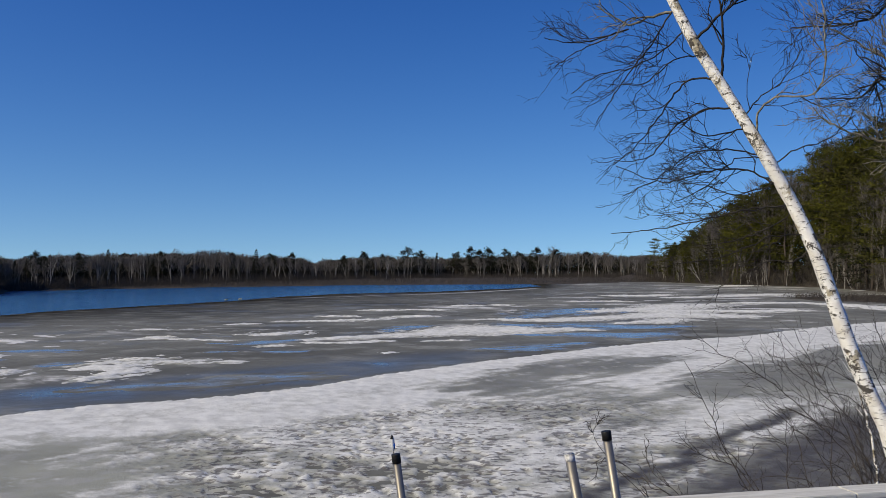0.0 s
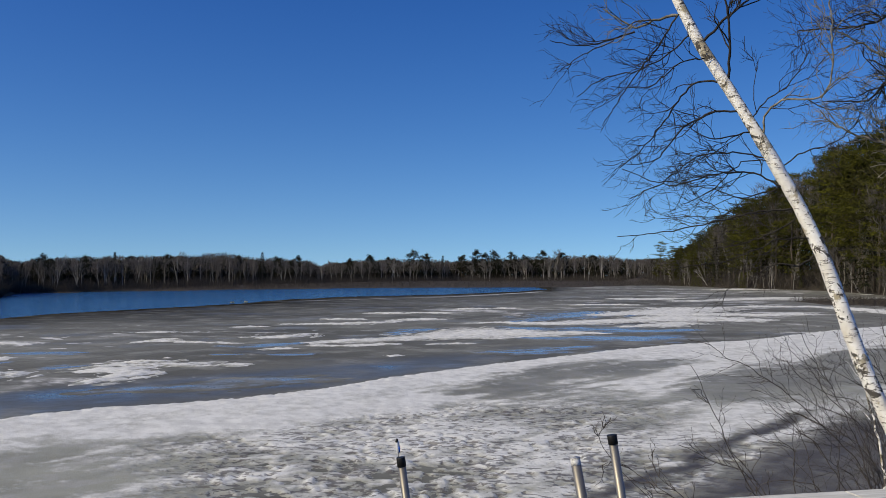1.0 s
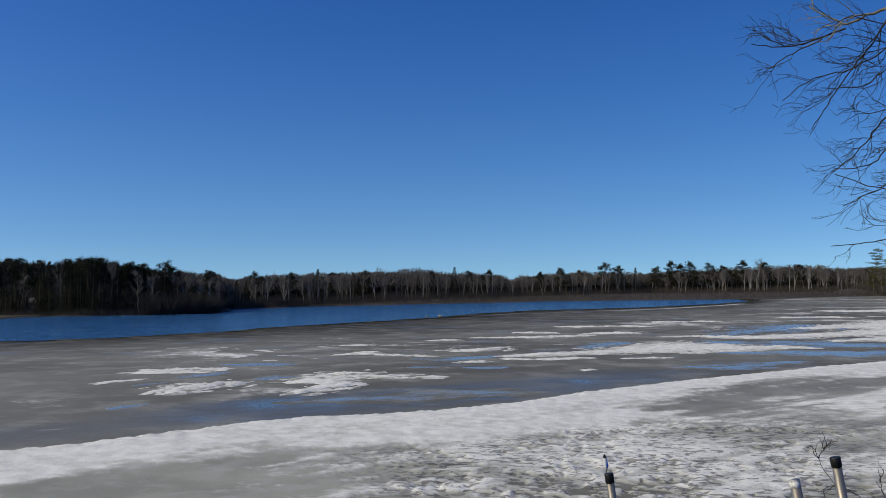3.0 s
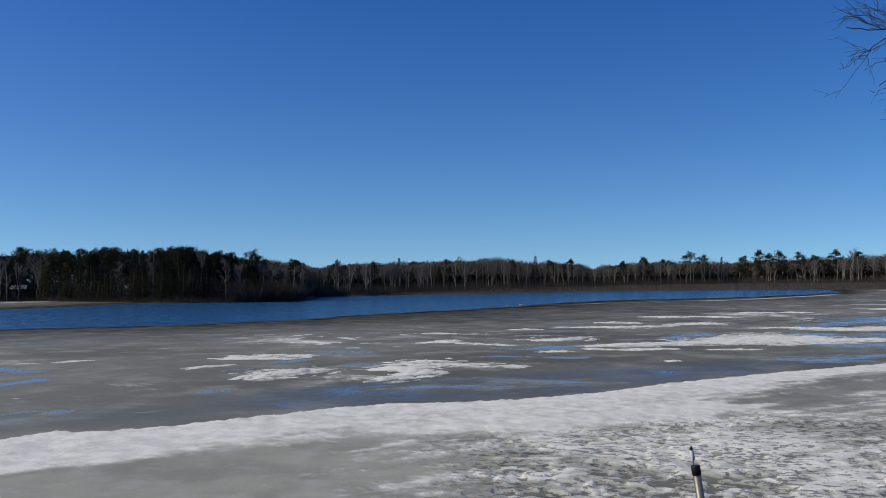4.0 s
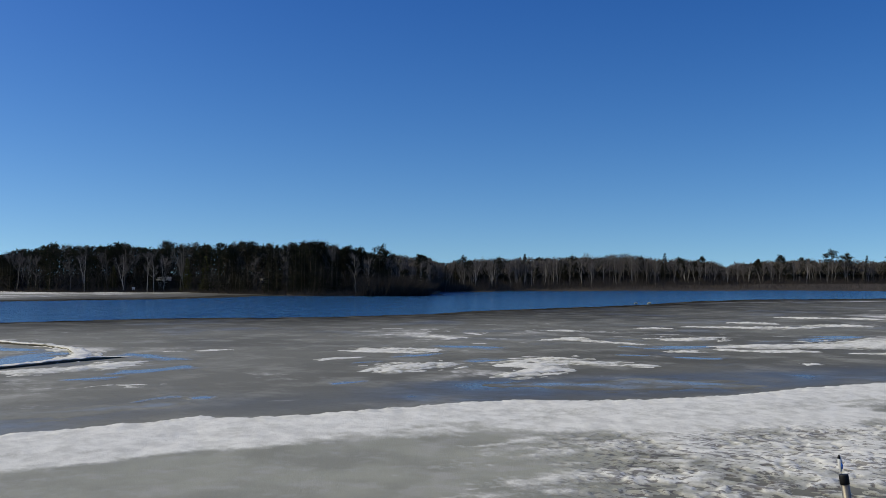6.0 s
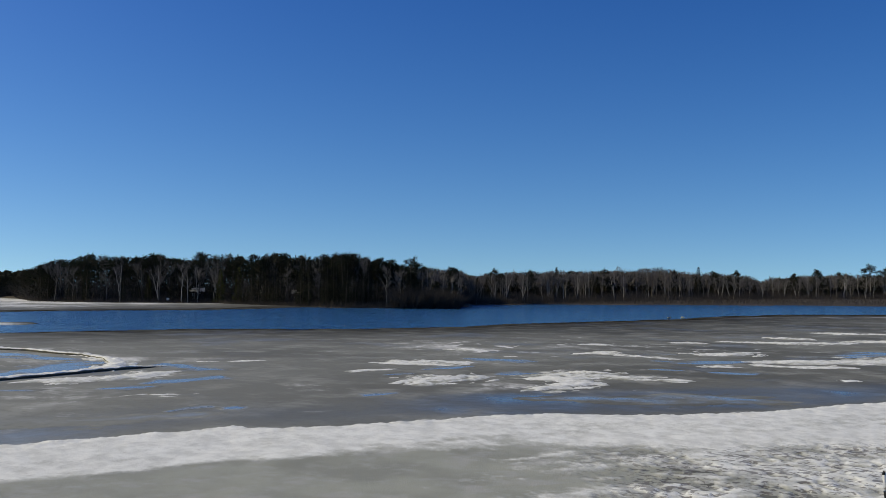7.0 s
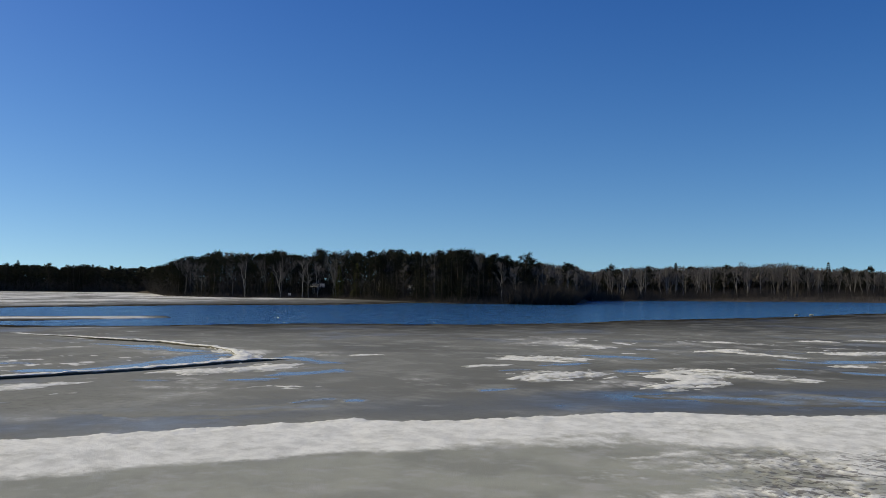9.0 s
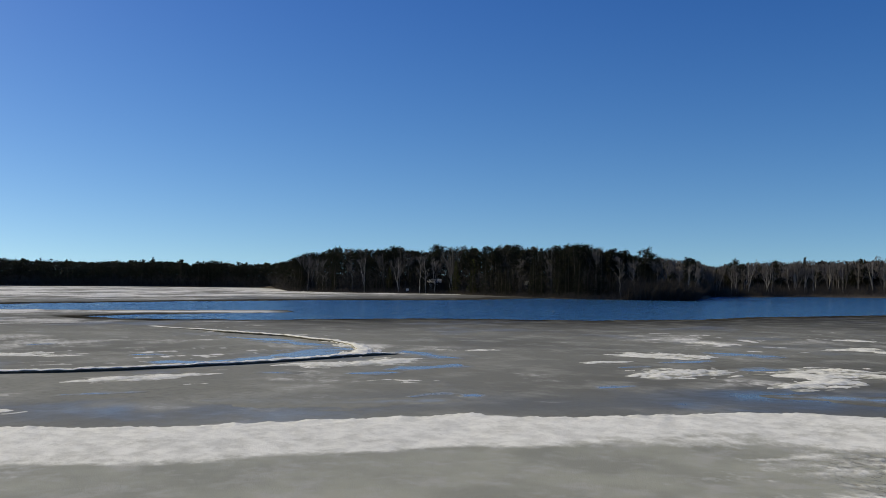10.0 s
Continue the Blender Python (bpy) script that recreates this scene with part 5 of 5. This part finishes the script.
side_tree("bare_tree", [
    [(2.2, 0.3), (2.1, 2.6), (1.95, 4.2), (1.85, 5.6), (1.8, 7.0), (1.6, 8.4)],
    [(1.90, 4.8), (1.4, 4.95), (0.95, 5.01), (0.66, 5.09), (0.40, 5.21), (0.27, 5.37)],
    [(1.85, 5.9), (1.3, 6.25), (0.97, 6.29), (0.71, 6.06), (0.46, 6.04), (0.11, 6.06)],
    [(1.88, 5.2), (1.4, 5.4), (1.04, 5.59), (0.79, 5.75), (0.58, 5.91), (0.41, 6.02)],
    [(1.88, 5.0), (1.4, 5.2), (1.03, 5.36), (0.79, 5.61), (0.64, 5.41), (0.32, 5.44)],
    [(1.83, 6.3), (1.4, 6.4), (1.0, 6.6), (0.6, 6.5)],
], 12, 9.0, [GREY_BARK, PALE_LIMB, DARK_TWIG, PALE_LIMB, DARK_TWIG], "leafless tree reaching grey twiggy limbs over the bank", 0.66, 3, 0.09, 0.055)
side_tree("birch_sapling", [[(0.76, 0.5), (0.71, 2.28), (0.69, 2.52), (0.66, 2.67), (0.58, 3.02), (0.46, 3.43)]], 13, 8.4, [BIRCH], "thin mottled birch stem beside the leaning birch", 0.22, 1, 0.5, 0.024)


def bush(seed, stems, d, label, length=0.42, every=0.14):
    """Crooked arching stems with twigs at every side."""
    rng = np.random.default_rng(seed)
    ob = new("bare_bush")
    for run in stems:
        s = Shape()
        p = smooth_line([at_bank(u, z, d) for u, z in run], 0.035)
        k = np.arange(len(p)) * 0.035
        p += np.stack([layers(k, 0 * k + 7 * n, 0.16, seed + n, 3) for n in range(3)], -1) * 0.026
        thick = 0.0085 if d > 8 else 0.006 if d > 6 else 0.0036
        sprout(s, p, thick, thick * 0.35, rng, 3 if d > 9.8 else 2, length, every, -ACROSS * 0.3, 0.35)
        part("stem", s.mesh("stem", BUSH_TWIG), ob)
    return tagged(ob, label, "bush", "bushes on the bank")


bush(14, [[(-0.14, 0.91), (-0.24, 2.06), (-0.35, 2.2), (-0.52, 2.56), (-0.62, 2.79), (-0.67, 2.89), (-0.74, 3.12), (-0.79, 3.2)], [(-0.09, 0.91), (-0.19, 2.06), (-0.26, 2.15), (-0.4, 2.34), (-0.62, 2.37), (-0.78, 2.44), (-0.93, 2.5)], [(-0.07, 0.91), (-0.17, 2.06), (-0.19, 2.13), (-0.31, 2.26), (-0.4, 2.41), (-0.49, 2.48)]], 6.5, "leafless brown bush on the bank behind the railing", 0.3, 0.13)
bush(15, [[(0.77, 0.55), (0.67, 2.14), (0.61, 2.28), (0.49, 2.5), (0.22, 2.76), (0.11, 2.88), (-0.03, 3.0), (-0.2, 3.12), (-0.34, 3.21), (-0.52, 3.28), (-0.66, 3.39), (-0.84, 3.44)], [(0.33, 0.55), (0.23, 2.1), (0.2, 2.2), (0.16, 2.39), (0.09, 2.66), (0.02, 2.78)], [(0.14, 0.55), (0.04, 2.09), (0.03, 2.21), (0.04, 2.52), (-0.03, 2.56), (-0.1, 2.61), (-0.14, 2.66)], [(0.49, 0.55), (0.39, 2.12), (0.38, 2.24), (0.37, 2.51), (0.39, 2.67), (0.38, 2.86)], [(0.37, 0.55), (0.27, 2.11), (0.21, 2.25), (0.01, 2.27), (-0.17, 2.24), (-0.35, 2.13)]], 9.2, "dense leafless bush at the foot of the birch", 0.62, 0.2)
bush(16, [[(0.83, 0.58), (0.73, 2.15), (0.69, 2.29), (0.62, 2.47), (0.54, 2.68), (0.51, 2.77), (0.39, 2.91), (0.31, 3.09), (0.22, 3.23), (0.12, 3.44), (0.08, 3.52)], [(0.67, 0.58), (0.57, 2.13), (0.48, 2.35), (0.36, 2.4), (0.23, 2.51), (0.17, 2.62)], [(0.77, 0.58), (0.67, 2.14), (0.66, 2.42), (0.49, 2.64), (0.28, 2.72), (0.15, 2.79), (0.02, 2.84)]], 9.6, "tangled leafless shrub on the bank by the birch", 0.65, 0.14)
bush(18, [[(0.96, 0.64), (0.86, 2.16), (0.82, 2.53), (0.7, 2.79), (0.5, 2.97), (0.28, 3.0), (0.07, 3.14), (-0.02, 3.28)], [(1.0, 0.64), (0.9, 2.16), (0.87, 2.62), (0.79, 2.98), (0.69, 3.21), (0.5, 3.34)], [(1.0, 0.64), (0.9, 2.16), (0.83, 2.71), (0.67, 3.02), (0.5, 3.11), (0.24, 3.24)], [(1.04, 0.64), (0.94, 2.16), (0.91, 2.8), (0.81, 3.21), (0.76, 3.44)], [(0.83, 0.64), (0.73, 2.15), (0.66, 2.61), (0.49, 2.81), (0.24, 2.89), (0.06, 3.0)]], 10.0, "thicket of leafless shrubs behind the leaning birch", 0.7, 0.19)
bush(19, [[(0.55, 0.6), (0.46, 2.1), (0.36, 2.35), (0.2, 2.6), (0.02, 2.72), (-0.16, 2.9)], [(0.72, 0.6), (0.63, 2.13), (0.56, 2.5), (0.42, 2.85), (0.25, 3.05), (0.1, 3.3)], [(0.9, 0.6), (0.82, 2.15), (0.78, 2.6), (0.66, 3.0), (0.6, 3.3)]], 9.0, "leafless grey shrub among the bushes on the bank", 0.6, 0.24)
bush(20, [[(1.1, 0.66), (1.0, 2.17), (0.97, 2.6), (0.86, 2.95), (0.8, 3.3), (0.7, 3.6)], [(0.98, 0.66), (0.88, 2.16), (0.8, 2.45), (0.62, 2.7), (0.46, 2.76)], [(1.16, 0.66), (1.06, 2.17), (1.02, 2.8), (0.95, 3.2)]], 10.4, "upright leafless shrub behind the leaning birch", 0.66, 0.16)
bush(17, [[(-0.77, 0.75), (-0.87, 1.98), (-0.93, 2.01), (-1.04, 2.08), (-1.19, 2.17), (-1.33, 2.25), (-1.51, 2.31), (-1.66, 2.23)], [(-1.02, 0.75), (-1.12, 1.96), (-1.29, 2.12), (-1.54, 2.35), (-1.65, 2.48), (-1.66, 2.55), (-1.56, 2.64)], [(-0.72, 0.75), (-0.82, 1.99), (-0.94, 2.1), (-1.11, 2.21), (-1.15, 2.43)]], 4.7, "small leafless shrub beside the metal posts", 0.16, 0.09)

METAL = two_tone("galvanised_pipe", (0.20, 0.188, 0.170), (0.34, 0.320, 0.285), 16.0, 0.46, 0.72, 0.12, 0.002, (1, 1, 0.2))
RUBBER = two_tone("black_rubber", (0.006, 0.006, 0.006), (0.012, 0.012, 0.013), 30.0, 0.55, 0.0, 0.2, 0.002)
SCUFF = two_tone("scuffed_white_paint", (0.80, 0.80, 0.79), (0.10, 0.10, 0.105), 55.0, 0.55, 0.1)
WEATHERED = two_tone("weathered_white_wood", (0.80, 0.79, 0.72), (0.58, 0.56, 0.48), 5.0, 0.85, 0.0, 0.4, 0.004, (1, 12, 12))


def pipe_post(top, foot, radius, capped, label):
    ob = new("pipe_post")
    top, foot = np.array(top), np.array(foot)
    up = (top - foot) / np.linalg.norm(top - foot)
    s = Shape()
    if capped:
        s.tube([foot, top - up * 0.01], radius, 24)
        part("pipe", s.mesh("pipe", METAL), ob)
        c = Shape()
        c.tube([top - up * 0.043, top - up * 0.042, top - up * 0.003, top - up * 0.0005, top], radius * np.array([1.04, 1.14, 1.14, 1.09, 0.9]), 24)
        part("cap", c.mesh("cap", RUBBER), ob, "black rubber cap")
    else:
        s.tube([foot, top - up * 0.032], radius, 24)
        part("pipe", s.mesh("pipe", METAL), ob)
        c = Shape()
        c.tube([top - up * 0.032, top - up * 0.031, top - up * 0.001, top, top - up * 0.002, top - up * 0.03], radius * np.array([1.0, 1.02, 1.02, 0.97, 0.9, 0.9]), 24)
        part("sleeve", c.mesh("sleeve", SCUFF), ob, "scuffed open pipe end with white paint")
    return tagged(ob, label, "post", "pipe posts below the deck")


def below(top, slope, z):
    return (top[0] + slope * (top[2] - z), top[1], z)


TOPS = [(-0.217, 4.0, 3.174), (0.566, 4.0, 3.171), (0.733, 4.0, 3.273)]
pipe_post(TOPS[0], below(TOPS[0], 0.135, 1.9), 0.0178, True, "slanting galvanised pipe post with a black cap")
pipe_post(TOPS[1], below(TOPS[1], 0.180, 1.9), 0.0225, False, "slanting galvanised pipe post with a scuffed open end")
pipe_post(TOPS[2], below(TOPS[2], 0.150, 1.9), 0.0195, True, "tall slanting galvanised pipe post with a black cap")


def fishing_float(x, y, z):
    ob = new("fishing_float")
    s = Shape()
    s.tube([(x, y, z), (x - 0.001, y, z + 0.010), (x - 0.003, y, z + 0.025), (x - 0.005, y, z + 0.045), (x - 0.007, y, z + 0.062), (x - 0.008, y, z + 0.068)], [0.0025, 0.0065, 0.0095, 0.0095, 0.006, 0.002], 14)
    part("body", s.mesh("body", two_tone("white_float", (0.78, 0.79, 0.80), (0.6, 0.62, 0.65), 20.0, 0.25)), ob)
    b = Shape()
    b.tube([(x + 0.004, y - 0.004, z + 0.012), (x + 0.003, y - 0.006, z + 0.028), (x, y - 0.005, z + 0.04)], [0.003, 0.0055, 0.002], 10)
    part("stripe", b.mesh("stripe", two_tone("blue_float", (0.02, 0.12, 0.5), (0.03, 0.18, 0.6), 20.0, 0.25)), ob, "blue side")
    t = Shape()
    t.tube([(x - 0.0072, y, z + 0.055), (x - 0.0078, y, z + 0.066), (x - 0.0085, y, z + 0.0715)], [0.0085, 0.0055, 0.003], 10)
    part("stem", t.mesh("stem", RUBBER), ob, "dark tip")
    h = Shape()
    h.tube([(x, y, z - 0.012), (x, y, z + 0.004)], 0.0015, 6)
    part("pin", h.mesh("pin", METAL), ob)
    return tagged(ob, "small white and blue fishing float standing on a capped post", "float")


fishing_float(-0.226, 4.0, 3.186)


def board(name, a, b, wide, thick, parent, label=""):
    """A planed board with softened edges from a to b."""
    a, b = Vector(a), Vector(b)
    bm = bmesh.new()
    bmesh.ops.create_cube(bm, size=1.0)
    bmesh.ops.scale(bm, vec=((b - a).length, wide, thick), verts=bm.verts)
    bmesh.ops.bevel(bm, geom=list(bm.edges), offset=min(wide, thick) * 0.12, segments=2, affect="EDGES")
    me = bpy.data.meshes.new(name)
    bm.to_mesh(me)
    bm.free()
    me.materials.append(WEATHERED)
    ob = new(name, me)
    run = (b - a).normalized()
    ob.matrix_world = Matrix.Translation((a + b) / 2) @ run.to_track_quat("X", "Z").to_matrix().to_4x4()
    if parent:
        ob.parent = parent
        ob.matrix_parent_inverse = Matrix()
    return tagged(ob, label)


railing = new("railing")
board("top_rail", (0.30, 3.06, 3.163), (1.50, 3.31, 3.163), 0.12, 0.022, railing)
board("top_rail", (1.504, 3.311, 3.163), (3.30, 3.69, 3.163), 0.12, 0.022, railing)
board("rail_post", (1.52, 3.33, 2.1), (1.52, 3.33, 3.150), 0.075, 0.075, railing)
board("rail_post", (0.36, 3.09, 2.1), (0.36, 3.09, 3.150), 0.075, 0.075, railing)
board("rail_post", (3.1, 3.66, 2.1), (3.1, 3.66, 3.150), 0.075, 0.075, railing)
board("brace", (1.50, 3.27, 3.148), (1.86, 3.33, 2.70), 0.035, 0.085, railing)
board("lower_rail", (0.38, 3.08, 2.5), (3.1, 3.65, 2.5), 0.035, 0.07, railing)
tagged(railing, "weathered white-painted wooden railing along the bank", "railing")


# ---- small things on the far side ----
PALE_ROOF = two_tone("pale_roof", (0.34, 0.34, 0.34), (0.48, 0.48, 0.47), 2.0, 0.8)
DARK_WALL = two_tone("dark_boards", (0.055, 0.042, 0.034), (0.09, 0.07, 0.055), 3.0, 0.85, stretch=(1, 1, 0.2))
GLASS = two_tone("dark_pane", (0.015, 0.018, 0.02), (0.03, 0.035, 0.04), 2.0, 0.08)
WHITE_PAINT = two_tone("white_paint", (0.72, 0.72, 0.70), (0.62, 0.62, 0.60), 3.0, 0.6)


def block(name, size, at, material, parent, label="", edge=0.02):
    bm = bmesh.new()
    bmesh.ops.create_cube(bm, size=1.0)
    bmesh.ops.scale(bm, vec=size, verts=bm.verts)
    bmesh.ops.bevel(bm, geom=list(bm.edges), offset=edge, segments=1, affect="EDGES")
    bmesh.ops.translate(bm, vec=at, verts=bm.verts)
    me = bpy.data.meshes.new(name)
    bm.to_mesh(me)
    bm.free()
    me.materials.append(material)
    return part(name, me, parent, label)


def cabin(yaw_deg, back, lift, w, label):
    r = float(shore(yaw_deg)) + back
    x, y = turn(yaw_deg, r)
    ob = new("cabin")
    block("wall", (w, 3.0, 2.4), (0, 0, 0.9), DARK_WALL, ob)
    s = Shape()
    h = w / 2 + 0.4
    s.add([(-h, -1.9, 2.05), (h, -1.9, 2.05), (h, 0, 3.0), (-h, 0, 3.0), (-h, 1.9, 2.05), (h, 1.9, 2.05), (-h, -1.9, 1.9), (h, -1.9, 1.9), (h, 1.9, 1.9), (-h, 1.9, 1.9)], [(0, 1, 2, 3), (3, 2, 5, 4), (6, 7, 1, 0), (8, 9, 4, 5), (7, 6, 9, 8), (0, 3, 4, 9, 6), (1, 7, 8, 5, 2)])
    part("roof", s.mesh("roof", PALE_ROOF, True), ob, "pale sheet roof")
    block("door", (0.9, 0.06, 1.9), (-0.3 * w, -1.53, 0.7), PALE_ROOF, ob)
    win = block("window", (0.9, 0.06, 0.7), (0.2 * w, -1.53, 1.15), WHITE_PAINT, ob)
    block("pane", (0.76, 0.03, 0.56), (0.2 * w, -1.555, 1.15), GLASS, win, edge=0.004)
    z = float(land(np.array([x]), np.array([y]))[0])
    ob.matrix_world = pose(x, y, z + lift, 0, 0, yaw_deg)
    return tagged(ob, label, "cabin")


cabin(43.75, 9.0, 0.35, 3.2, "small dark cabin with a pale roof among birches")
cabin(37.4, 17.0, -0.4, 3.4, "dim low cabin under the dark pines")


def marker(yaw_deg, back):
    r = float(shore(yaw_deg)) + back
    x, y = turn(yaw_deg, r)
    ob = new("shore_sign")
    block("post", (0.10, 0.10, 1.2), (0, 0, 0.4), DARK_WALL, ob)
    block("panel", (0.7, 0.05, 0.6), (0, -0.08, 0.8), WHITE_PAINT, ob, "white blank panel")
    ob.matrix_world = pose(x, y, float(land(np.array([x]), np.array([y]))[0]), 0, 0, yaw_deg)
    return tagged(ob, "small white sign on a post at the shore", "sign")


marker(45.5, 2.0)


def ice_block(x, y, size, seed):
    rng = np.random.default_rng(seed)
    bm = bmesh.new()
    bmesh.ops.create_icosphere(bm, subdivisions=2, radius=1.0)
    for v in bm.verts:
        v.co = Vector((v.co.x * size * 1.6, v.co.y * size, v.co.z * size * 0.55)) * (0.75 + 0.5 * rng.random())
    me = bpy.data.meshes.new("ice_block")
    bm.to_mesh(me)
    bm.free()
    me.materials.append(SNOW)
    ob = new("ice_block", me)
    ob.matrix_world = pose(x, y, size * 0.25, 0, 0, 40 * seed)
    return tagged(ob, "broken grey ice lump at the edge of open water", "ice block", "ice lumps")


ice_block(-31.6, 137.0, 0.28, 3)
ice_block(-33.3, 135.6, 0.2, 5)
